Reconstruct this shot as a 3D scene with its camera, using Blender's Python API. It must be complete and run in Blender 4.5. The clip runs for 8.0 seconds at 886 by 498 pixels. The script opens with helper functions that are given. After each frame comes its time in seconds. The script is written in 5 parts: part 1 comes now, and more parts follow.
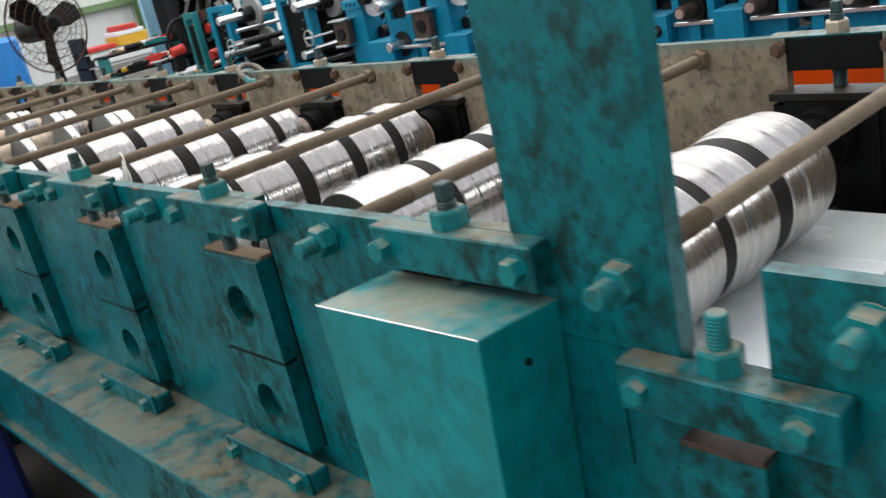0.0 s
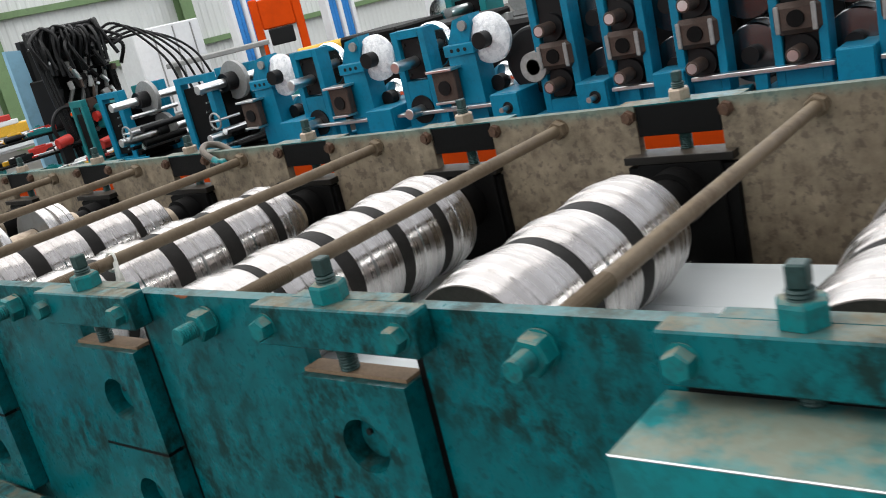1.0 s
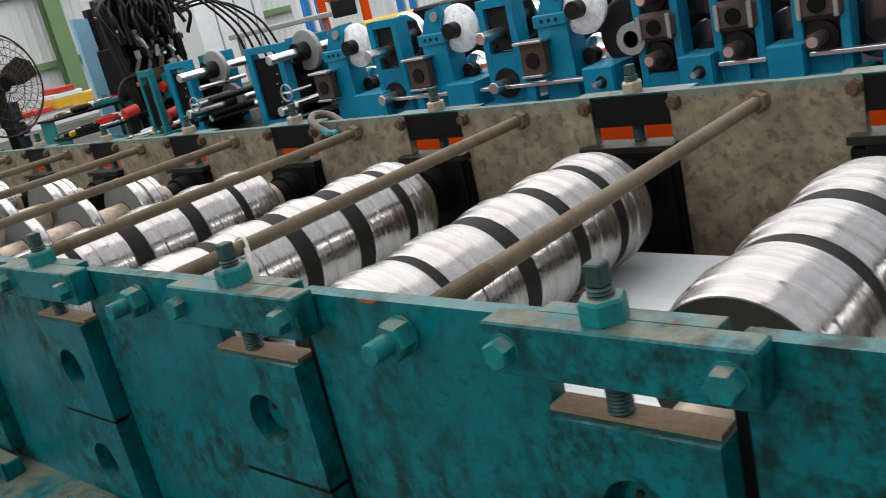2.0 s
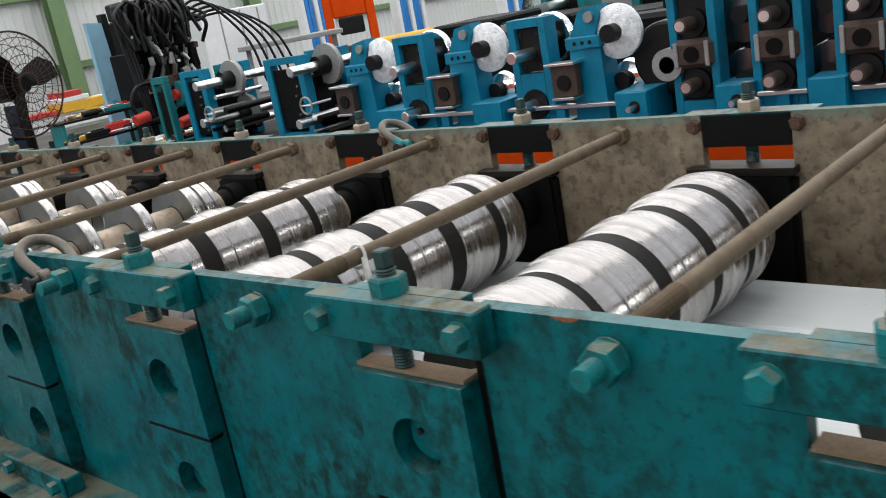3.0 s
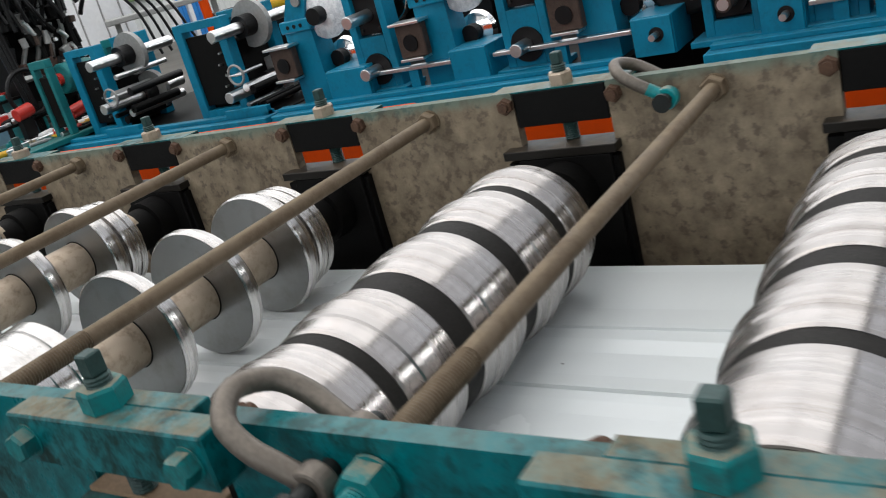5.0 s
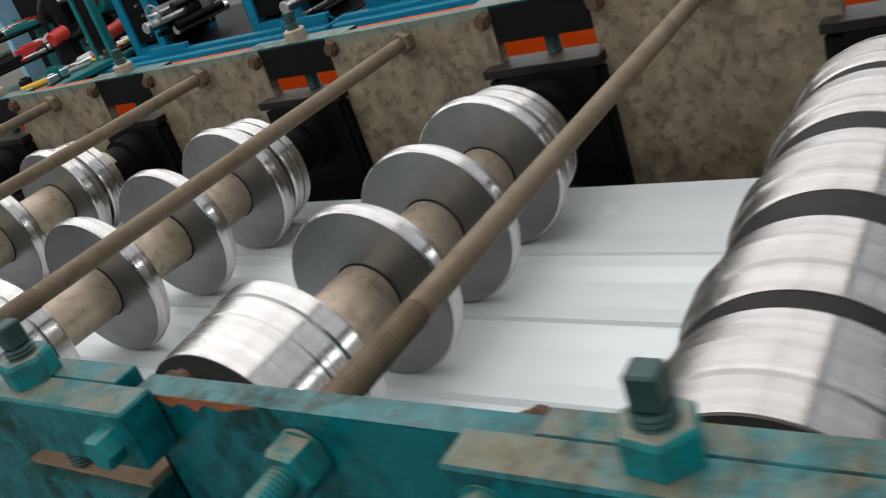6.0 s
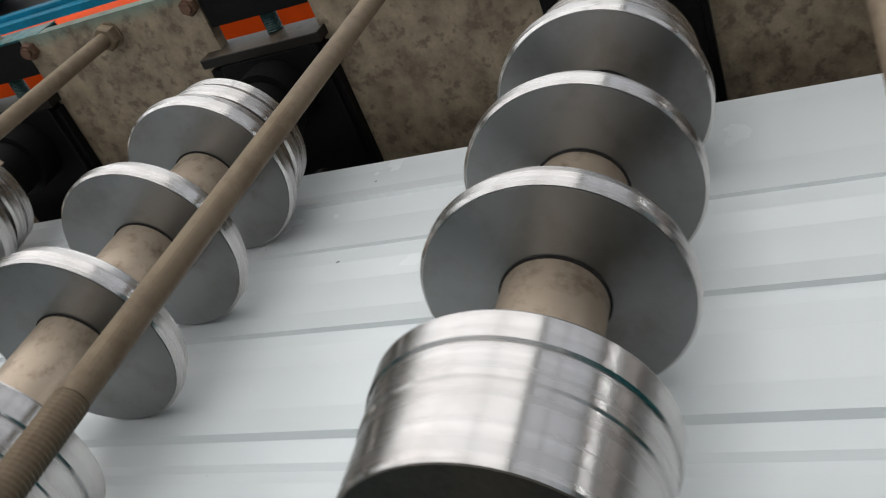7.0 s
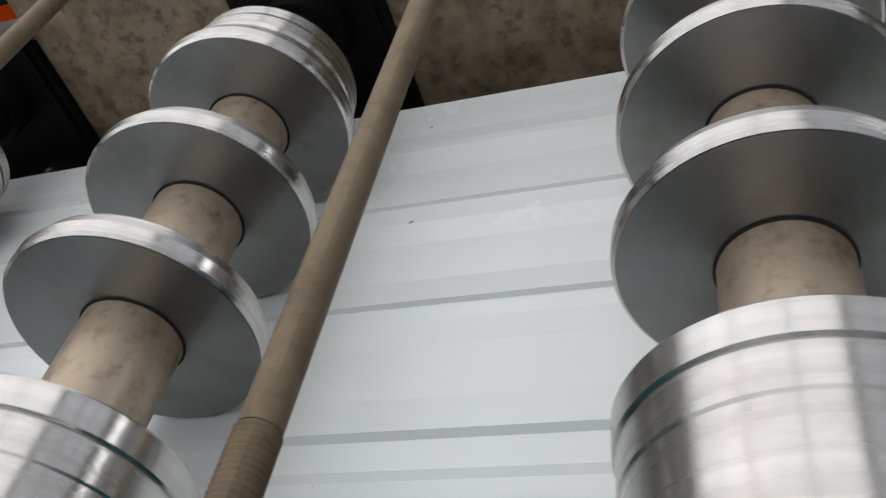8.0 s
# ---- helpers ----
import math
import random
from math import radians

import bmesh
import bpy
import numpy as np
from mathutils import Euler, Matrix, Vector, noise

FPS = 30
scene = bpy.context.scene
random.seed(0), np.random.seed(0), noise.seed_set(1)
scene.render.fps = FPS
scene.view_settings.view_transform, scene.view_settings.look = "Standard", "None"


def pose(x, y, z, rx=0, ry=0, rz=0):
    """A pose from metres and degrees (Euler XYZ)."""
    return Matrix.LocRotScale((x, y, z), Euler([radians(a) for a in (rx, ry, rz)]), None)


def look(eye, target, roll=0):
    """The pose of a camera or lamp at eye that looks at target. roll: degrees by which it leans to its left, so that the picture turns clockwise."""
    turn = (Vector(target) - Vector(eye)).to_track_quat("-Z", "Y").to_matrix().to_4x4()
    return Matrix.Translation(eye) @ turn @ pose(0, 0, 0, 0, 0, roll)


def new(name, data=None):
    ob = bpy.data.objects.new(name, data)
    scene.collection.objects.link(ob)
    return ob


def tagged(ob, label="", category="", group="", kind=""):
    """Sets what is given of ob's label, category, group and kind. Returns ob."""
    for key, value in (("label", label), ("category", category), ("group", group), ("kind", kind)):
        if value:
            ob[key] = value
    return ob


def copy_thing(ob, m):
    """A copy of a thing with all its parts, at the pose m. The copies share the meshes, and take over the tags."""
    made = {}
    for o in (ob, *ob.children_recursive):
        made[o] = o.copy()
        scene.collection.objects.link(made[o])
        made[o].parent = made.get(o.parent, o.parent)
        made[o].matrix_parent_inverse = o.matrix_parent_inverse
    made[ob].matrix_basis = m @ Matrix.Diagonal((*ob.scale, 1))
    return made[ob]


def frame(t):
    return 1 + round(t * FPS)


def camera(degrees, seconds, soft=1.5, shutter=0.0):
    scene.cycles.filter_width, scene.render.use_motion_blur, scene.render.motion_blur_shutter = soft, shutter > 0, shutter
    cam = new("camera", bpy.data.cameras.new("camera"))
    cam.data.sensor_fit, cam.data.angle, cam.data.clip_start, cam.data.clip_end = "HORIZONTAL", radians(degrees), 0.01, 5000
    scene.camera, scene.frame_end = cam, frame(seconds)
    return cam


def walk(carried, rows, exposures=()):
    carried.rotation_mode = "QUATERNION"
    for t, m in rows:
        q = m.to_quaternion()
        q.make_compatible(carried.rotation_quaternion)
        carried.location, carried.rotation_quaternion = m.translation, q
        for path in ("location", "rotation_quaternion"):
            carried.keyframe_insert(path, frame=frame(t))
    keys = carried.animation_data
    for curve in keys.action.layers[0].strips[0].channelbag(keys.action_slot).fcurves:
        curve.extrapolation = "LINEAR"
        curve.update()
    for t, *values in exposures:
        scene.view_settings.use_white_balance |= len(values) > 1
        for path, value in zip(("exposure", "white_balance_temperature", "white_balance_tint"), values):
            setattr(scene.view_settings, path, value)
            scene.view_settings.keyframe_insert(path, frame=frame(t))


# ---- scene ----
cam = camera(52.1, 8.0, 1.05, 0.3)
PATH = [
    (0, (-0.607, -0.445, 1.334), (0.609, 1.0, 0.675), -12.5),
    (0.5, (-0.666, -0.19, 1.363), (0.709, 1.137, 0.775), -13.8),
    (1, (-0.626, 0.035, 1.334), (0.823, 1.297, 0.778), -13.6),
    (1.5, (-0.541, 0.238, 1.327), (0.88, 1.532, 0.774), -14.6),
    (2, (-0.56, 0.365, 1.326), (0.809, 1.703, 0.747), -13.2),
    (3.3, (-0.631, 0.696, 1.329), (0.779, 2.009, 0.795), -10.3),
    (3.5, (-0.581, 0.793, 1.327), (0.823, 2.104, 0.771), -11.3),
    (4, (-0.508, 1.022, 1.341), (0.892, 2.327, 0.762), -13.3),
    (4.2, (-0.502, 1.137, 1.337), (0.925, 2.407, 0.747), -13.2),
    (5.3, (-0.324, 1.75, 1.336), (1.208, 2.82, 0.622), -15.9),
    (5.5, (-0.3, 1.827, 1.334), (1.186, 2.934, 0.582), -16.4),
    (6, (-0.293, 2.099, 1.318), (1.12, 3.237, 0.476), -19.4),
    (6.5, (-0.263, 2.322, 1.326), (1.195, 3.316, 0.384), -22.6),
    (7, (-0.159, 2.542, 1.3), (1.329, 3.355, 0.239), -23.5),
    (7.5, (-0.092, 2.683, 1.301), (1.395, 3.346, 0.14), -22.9),
    (8, (-0.085, 2.776, 1.293), (1.369, 3.413, 0.076), -21.9),
]
walk(cam, [(t, look(eye, target, roll)) for t, eye, target, roll in PATH],
     [(0, 0.15), (1, -0.02), (2, -0.17), (4, -0.19), (5.5, -0.37), (6.5, -0.5), (8, -0.75)])

# ---- world, lights, exposure ----
scene.view_settings.exposure = 0.0
world = bpy.data.worlds.new("world")
scene.world = world
world.use_nodes = True
wn, wl = world.node_tree.nodes, world.node_tree.links
sky = wn.new("ShaderNodeTexSky")
sky.sky_type = "NISHITA"
sky.sun_disc = False
sky.sun_elevation, sky.sun_rotation = radians(50), radians(20)
wl.new(sky.outputs["Color"], wn["Background"].inputs["Color"])
wn["Background"].inputs["Strength"].default_value = 0.1

ROOF_Z = 8.0
# translucent roof bays: (centre x, centre y, size x, size y, watts); the weaker south lamp is fill for the mid-grey
# roof mirrored in the rolls
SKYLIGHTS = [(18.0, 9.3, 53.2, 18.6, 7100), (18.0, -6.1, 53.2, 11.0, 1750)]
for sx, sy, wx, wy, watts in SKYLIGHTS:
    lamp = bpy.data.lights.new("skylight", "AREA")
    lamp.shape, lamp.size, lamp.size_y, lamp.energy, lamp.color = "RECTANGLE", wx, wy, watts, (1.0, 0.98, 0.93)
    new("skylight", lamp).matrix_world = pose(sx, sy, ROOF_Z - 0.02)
# daylight through the high windows of the south wall
WINDOWS_X = [8.0 + 3.6 * k for k in range(7)]
WINDOW_W, WINDOW_Z0, WINDOW_Z1 = 2.4, 4.9, 6.3
for wx in WINDOWS_X:
    lamp = bpy.data.lights.new("window_daylight", "AREA")
    lamp.shape, lamp.size, lamp.size_y, lamp.energy, lamp.color = "RECTANGLE", WINDOW_W - 0.1, WINDOW_Z1 - WINDOW_Z0 - 0.1, 150, (0.98, 0.99, 1.0)
    new("window_daylight", lamp).matrix_world = pose(wx, -12.05, (WINDOW_Z0 + WINDOW_Z1) / 2, 90, 0, 0)
# fill lamp added on the unseen west side, to brighten the faces turned that way
lamp = bpy.data.lights.new("window_light", "AREA")
lamp.shape, lamp.size, lamp.size_y, lamp.energy, lamp.color = "RECTANGLE", 18.0, 2.6, 370, (0.97, 0.99, 1.0)
new("window_light", lamp).matrix_world = pose(-8.93, 2.0, 3.1, 0, 90, 0) @ pose(0, 0, 0, 180, 0, 90)


# ---- materials ----
def mat(name):
    m = bpy.data.materials.new(name)
    m.use_nodes = True
    return m, m.node_tree.nodes, m.node_tree.links, m.node_tree.nodes["Principled BSDF"]


def noise_node(n, l, scale, detail=6.0, rough=0.6, vec=None):
    t = n.new("ShaderNodeTexNoise")
    t.inputs["Scale"].default_value, t.inputs["Detail"].default_value, t.inputs["Roughness"].default_value = scale, detail, rough
    if vec is not None:
        l.new(vec, t.inputs["Vector"])
    return t


def ramp(n, l, src, stops):
    r = n.new("ShaderNodeValToRGB")
    e = r.color_ramp.elements
    while len(e) < len(stops):
        e.new(0.5)
    for el, (p, c) in zip(e, stops):
        el.position = p
        el.color = (c, c, c, 1) if not isinstance(c, tuple) else (*c, 1)
    l.new(src, r.inputs["Fac"])
    return r


def mix(n, l, fac, a, b):
    m = n.new("ShaderNodeMix")
    m.data_type = "RGBA"
    for sock, val in ((m.inputs["Factor"], fac), (m.inputs["A"], a), (m.inputs["B"], b)):
        if isinstance(val, (tuple, float, int)):
            sock.default_value = (*val, 1) if isinstance(val, tuple) else val
        else:
            l.new(val, sock)
    return m.outputs["Result"]


def math_node(n, l, op, a, b=None):
    m = n.new("ShaderNodeMath")
    m.operation = op
    for i, v in enumerate((a, b)):
        if v is None:
            continue
        if isinstance(v, (int, float)):
            m.inputs[i].default_value = v
        else:
            l.new(v, m.inputs[i])
    return m.outputs[0]


def bump(n, l, p, height, strength=0.3, dist=0.002):
    b = n.new("ShaderNodeBump")
    b.inputs["Strength"].default_value, b.inputs["Distance"].default_value = strength, dist
    l.new(height, b.inputs["Height"])
    l.new(b.outputs["Normal"], p.inputs["Normal"])


def world_pos(n):
    return n.new("ShaderNodeNewGeometry").outputs["Position"]


def paint(name, color, dark, dust=0.7, dust_color=(0.27, 0.215, 0.145), rough=0.42, stain=0.6, scale=14.0, spec=0.22):
    """Old enamel: blotched colour, grime stains, settled dust on flat tops."""
    m, n, l, p = mat(name)
    pos = world_pos(n)
    big = noise_node(n, l, scale * 0.35, 5, 0.6, pos)
    fine = noise_node(n, l, scale * 2.6, 8, 0.72, pos)
    base = mix(n, l, ramp(n, l, big.outputs["Fac"], [(0.35, 0.0), (0.7, 1.0)]).outputs["Color"], color, tuple(c * 0.82 for c in color))
    # grime in elongated runs
    mp = n.new("ShaderNodeMapping")
    mp.inputs["Scale"].default_value = (1.0, 1.0, 0.8)
    l.new(pos, mp.inputs["Vector"])
    run = noise_node(n, l, scale * 1.3, 9, 0.72, mp.outputs["Vector"])
    patch = noise_node(n, l, scale * 0.22, 3, 0.5, pos)
    local = ramp(n, l, patch.outputs["Fac"], [(0.40, 0.16), (0.56, 1.0)]).outputs["Color"]
    grime = math_node(n, l, "MULTIPLY", math_node(n, l, "MULTIPLY", ramp(n, l, run.outputs["Fac"], [(0.42, 0.0), (0.60, 1.0)]).outputs["Color"], local), stain)
    base = mix(n, l, grime, base, dark)
    speck = ramp(n, l, fine.outputs["Fac"], [(0.53, 0.0), (0.60, 0.75)]).outputs["Color"]
    base = mix(n, l, math_node(n, l, "MULTIPLY", math_node(n, l, "MULTIPLY", speck, stain), 0.7), base, dark)
    # dust lies on upward faces
    sep = n.new("ShaderNodeSeparateXYZ")
    l.new(n.new("ShaderNodeNewGeometry").outputs["True Normal"], sep.inputs[0])
    up = ramp(n, l, sep.outputs["Z"], [(0.75, 0.0), (0.9, 1.0)]).outputs["Color"]
    dn = noise_node(n, l, scale * 0.55, 8, 0.7, pos)
    dmask = ramp(n, l, dn.outputs["Fac"], [(0.40, 0.04), (0.56, 1.0)]).outputs["Color"]
    dfac = math_node(n, l, "MULTIPLY", math_node(n, l, "MULTIPLY", up, dmask), dust)
    base = mix(n, l, dfac, base, dust_color)
    l.new(base, p.inputs["Base Color"])
    p.inputs["Specular IOR Level"].default_value = spec
    rr = math_node(n, l, "ADD", math_node(n, l, "MULTIPLY", grime, 0.25), rough)
    l.new(math_node(n, l, "ADD", rr, math_node(n, l, "MULTIPLY", dfac, 0.35)), p.inputs["Roughness"])
    bump(n, l, p, math_node(n, l, "ADD", math_node(n, l, "MULTIPLY", big.outputs["Fac"], 0.8), math_node(n, l, "MULTIPLY", fine.outputs["Fac"], 0.2)), 0.35, 0.0015)
    return m


def steel(name, color, rough, lines=0.0, dirt=0.15, axis=0, dirt_color=(0.25, 0.2, 0.15), metal=1.0, scale=30.0, grain=0.0):
    """Bare metal, with turning lines across the given axis and faint dirt."""
    m, n, l, p = mat(name)
    oc = n.new("ShaderNodeTexCoord").outputs["Object"]
    a = noise_node(n, l, scale, 6, 0.65, oc)
    mp = n.new("ShaderNodeMapping")
    sc = [2.0, 2.0, 2.0]
    sc[axis] = 260.0
    mp.inputs["Scale"].default_value = sc
    l.new(oc, mp.inputs["Vector"])
    ln = noise_node(n, l, 1.0, 3, 0.6, mp.outputs["Vector"])
    base = mix(n, l, math_node(n, l, "MULTIPLY", ramp(n, l, a.outputs["Fac"], [(0.5, 0.0), (0.75, 1.0)]).outputs["Color"], dirt), color, dirt_color)
    base = mix(n, l, math_node(n, l, "MULTIPLY", ln.outputs["Fac"], 0.3 if lines else 0.0), base, tuple(c * 0.7 for c in color))
    l.new(base, p.inputs["Base Color"])
    p.inputs["Metallic"].default_value = metal
    r = math_node(n, l, "ADD", math_node(n, l, "MULTIPLY", a.outputs["Fac"], 0.10), rough - 0.05)
    l.new(math_node(n, l, "ADD", r, math_node(n, l, "MULTIPLY", ln.outputs["Fac"], 0.08 if lines else 0.0)), p.inputs["Roughness"])
    if lines:
        bump(n, l, p, ln.outputs["Fac"], lines, 0.0004)
    if grain:
        turned_grain(n, l, p, grain)
    return m


def turned_grain(n, l, p, amount):
    """Grooves left by the lathe, running round the X axis."""
    tg = n.new("ShaderNodeTangent")
    tg.direction_type, tg.axis = "RADIAL", "X"
    l.new(tg.outputs[0], p.inputs["Tangent"])
    p.inputs["Anisotropic"].default_value = amount
    p.inputs["Anisotropic Rotation"].default_value = 0.25


def turned_steel(name, color, rough, vary=0.3, wave=0.05, grain=0.85):
    """Turned roll steel: tone and roughness change in bands along the axis, with lathe grooves, scratches, oily scuffs
    and small dents.
    """
    m, n, l, p = mat(name)
    oc = n.new("ShaderNodeTexCoord").outputs["Object"]
    sx = n.new("ShaderNodeSeparateXYZ")
    l.new(oc, sx.inputs[0])
    along = n.new("ShaderNodeTexNoise")
    along.noise_dimensions = "1D"
    along.inputs["Scale"].default_value = 55.0
    l.new(sx.outputs["X"], along.inputs["W"])
    isl = ramp(n, l, along.outputs["Fac"], [(0.38, 0.0), (0.44, 0.45), (0.52, 0.5), (0.57, 1.0)]).outputs["Color"]
    mp = n.new("ShaderNodeMapping")
    mp.inputs["Scale"].default_value = (420.0, 5.0, 5.0)
    l.new(oc, mp.inputs["Vector"])
    ln = noise_node(n, l, 1.0, 4, 0.65, mp.outputs["Vector"])
    mp2 = n.new("ShaderNodeMapping")
    mp2.inputs["Scale"].default_value = (26.0, 15.0, 15.0)
    l.new(oc, mp2.inputs["Vector"])
    scuff = noise_node(n, l, 1.0, 7, 0.72, mp2.outputs["Vector"])
    low = noise_node(n, l, 9.0, 3, 0.5, oc)
    pit = noise_node(n, l, 130.0, 3, 0.6, oc)
    dark = tuple(c * 0.62 for c in color)
    base = mix(n, l, math_node(n, l, "MULTIPLY", isl, vary), color, dark)
    base = mix(n, l, math_node(n, l, "MULTIPLY", ramp(n, l, ln.outputs["Fac"], [(0.4, 0.0), (0.7, 1.0)]).outputs["Color"], 0.06), base, dark)
    base = mix(n, l, math_node(n, l, "MULTIPLY", ramp(n, l, scuff.outputs["Fac"], [(0.47, 0.0), (0.70, 1.0)]).outputs["Color"], 0.24), base, (0.25, 0.205, 0.165))
    base = mix(n, l, ramp(n, l, pit.outputs["Fac"], [(0.73, 0.0), (0.78, 0.5)]).outputs["Color"], base, (0.10, 0.08, 0.065))
    l.new(base, p.inputs["Base Color"])
    p.inputs["Metallic"].default_value = 1.0
    r = math_node(n, l, "ADD", math_node(n, l, "MULTIPLY", isl, 0.05), rough - 0.03)
    l.new(math_node(n, l, "ADD", r, math_node(n, l, "MULTIPLY", scuff.outputs["Fac"], 0.06)), p.inputs["Roughness"])
    turned_grain(n, l, p, grain)
    h = math_node(n, l, "ADD", low.outputs["Fac"], math_node(n, l, "MULTIPLY", ln.outputs["Fac"], 0.004))
    bump(n, l, p, h, wave, 0.003)
    return m


def plain(name, color, rough=0.5, metal=0.0, vary=0.25, scale=8.0, spec=0.5):
    m, n, l, p = mat(name)
    pos = world_pos(n)
    a = noise_node(n, l, scale, 6, 0.65, pos)
    b = noise_node(n, l, scale * 7, 4, 0.6, pos)
    f = math_node(n, l, "MULTIPLY", math_node(n, l, "ADD", a.outputs["Fac"], b.outputs["Fac"]), 0.5)
    l.new(mix(n, l, ramp(n, l, f, [(0.35, 0.0), (0.65, 1.0)]).outputs["Color"], color, tuple(c * (1 - vary) for c in color)), p.inputs["Base Color"])
    l.new(math_node(n, l, "ADD", math_node(n, l, "MULTIPLY", b.outputs["Fac"], 0.2), rough - 0.1), p.inputs["Roughness"])
    p.inputs["Metallic"].default_value = metal
    p.inputs["Specular IOR Level"].default_value = spec
    bump(n, l, p, f, 0.2, 0.002)
    return m


def shiny_white_mat():
    m, n, l, p = mat("crumpled_shiny_white")
    pos = world_pos(n)
    a = noise_node(n, l, 24, 4, 0.7, pos)
    l.new(mix(n, l, ramp(n, l, a.outputs["Fac"], [(0.42, 0.0), (0.55, 1.0)]).outputs["Color"], (0.68, 0.70, 0.72), (0.88, 0.89, 0.90)), p.inputs["Base Color"])
    p.inputs["Roughness"].default_value = 0.18
    bump(n, l, p, a.outputs["Fac"], 0.9, 0.02)
    return m


TEAL = paint("teal_enamel", (0.0, 0.135, 0.150), (0.002, 0.024, 0.021), dust=0.55, stain=1.0, scale=26, rough=0.29, spec=0.26, dust_color=(0.25, 0.185, 0.11))
TEAL_PLATE = paint("teal_plate_enamel", (0.0, 0.135, 0.150), (0.002, 0.024, 0.021), dust=0.15, stain=1.0, scale=26, rough=0.27, spec=0.26)
TEAL_LIGHT = paint("teal_enamel_box", (0.0, 0.235, 0.25), (0.003, 0.07, 0.068), dust=0.6, stain=0.5, scale=20, rough=0.28, spec=0.5, dust_color=(0.33, 0.26, 0.17))
TEAL_NUT = paint("teal_nut", (0.002, 0.18, 0.185), (0.03, 0.045, 0.04), dust=0.75, stain=0.6, scale=60, dust_color=(0.28, 0.23, 0.16))
BLUE = paint("blue_enamel", (0.002, 0.20, 0.335), (0.008, 0.06, 0.09), dust=0.08, stain=0.35, scale=6, rough=0.38)
TEAL_FAR = paint("teal_far_enamel", (0.01, 0.19, 0.2), (0.02, 0.05, 0.05), dust=0.2, stain=0.4, scale=5)
GREEN = paint("green_column_paint", (0.16, 0.25, 0.12), (0.08, 0.1, 0.06), dust=0.2, stain=0.3, scale=3)
ORANGE = paint("orange_enamel", (0.62, 0.062, 0.004), (0.25, 0.04, 0.01), dust=0.0, stain=0.2, scale=6, spec=0.05, rough=0.6)
SKYBLUE = paint("pale_blue_enamel", (0.28, 0.52, 0.68), (0.15, 0.22, 0.26), dust=0.2, stain=0.25, scale=4)
ROLL = turned_steel("polished_roll_steel", (0.58, 0.56, 0.545), 0.235, 0.3, 0.03, 0.88)
ROLL_SATIN = turned_steel("satin_roll_steel", (0.475, 0.448, 0.433), 0.245, 0.3, 0.01, 0.88)
ROLL_FACE = steel("turned_face_steel", (0.50, 0.505, 0.50), 0.36, lines=0.0, dirt=0.45, scale=18, dirt_color=(0.28, 0.24, 0.19), grain=0.85)
SPACER = steel("dull_spacer_steel", (0.44, 0.355, 0.27), 0.38, lines=0.06, dirt=0.85, scale=55, metal=0.55, dirt_color=(0.16, 0.11, 0.07))
BAND = plain("matt_dark_band", (0.018, 0.016, 0.014), 0.6, 0.0, 0.4, 40, 0.15)
FACE_DARK = plain("dark_end_face", (0.07, 0.062, 0.052), 0.5, 0.4, 0.35, 25)
ROD = paint("dusty_rod", (0.155, 0.115, 0.075), (0.08, 0.052, 0.030), dust=0.5, stain=0.5, scale=30, dust_color=(0.25, 0.195, 0.13), rough=0.55)
RUST = plain("rusty_bolt", (0.11, 0.055, 0.03), 0.75, 0.2, 0.5, 60)
BOLT_DARK = plain("greasy_dark_bolt", (0.02, 0.023, 0.022), 0.45, 0.5, 0.4, 60)
# for greasy parts, and for shade painted into slots, grooves and the far bars
BLOCK_BLACK = plain("grease_and_shade_black", (0.004, 0.0037, 0.0035), 0.55, 0.0, 0.4, 20, 0.12)
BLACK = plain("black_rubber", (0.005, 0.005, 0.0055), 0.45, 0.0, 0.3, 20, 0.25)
CHROME = steel("chrome_roll", (0.88, 0.88, 0.88), 0.12, dirt=0.05)
BAR_STEEL = steel("bright_bar", (0.75, 0.75, 0.75), 0.3, dirt=0.15)
BROWN = plain("brown_bearing_housing", (0.085, 0.055, 0.042), 0.6, 0.3, 0.5, 25)
WHITE = plain("white_paint", (0.75, 0.76, 0.77), 0.5, 0, 0.12, 2)
GREY = plain("grey_steel", (0.33, 0.33, 0.32), 0.5, 0.3, 0.3, 6)
YELLOW = plain("yellow_paint", (0.72, 0.40, 0.02), 0.5, 0, 0.25, 8)
RED = plain("red_paint", (0.55, 0.03, 0.02), 0.45, 0, 0.3, 10)
PLASTIC_BLUE = plain("blue_plastic", (0.02, 0.22, 0.62), 0.4, 0, 0.3, 5)
DEEP_BLUE = plain("deep_blue_plastic", (0.006, 0.02, 0.16), 0.45, 0, 0.3, 5)
SHINY_WHITE = shiny_white_mat()
RUST_ORANGE = plain("orange_rust", (0.30, 0.09, 0.03), 0.85, 0.0, 0.5, 80)
CAGE = plain("rusty_dark_wire", (0.06, 0.028, 0.018), 0.7, 0.2, 0.4, 40)
SCREW_FAR = plain("greasy_green_screw", (0.02, 0.06, 0.055), 0.5, 0.2, 0.5, 40)
LID = paint("dusty_black_lid", (0.012, 0.010, 0.008), (0.006, 0.005, 0.004), dust=0.3, stain=0.3, scale=30, dust_color=(0.22, 0.17, 0.12))
PAD = plain("dusty_tan_pad", (0.26, 0.17, 0.10), 0.8, 0, 0.35, 30)
STRING = plain("white_tie", (0.7, 0.68, 0.62), 0.6, 0, 0.2, 60)


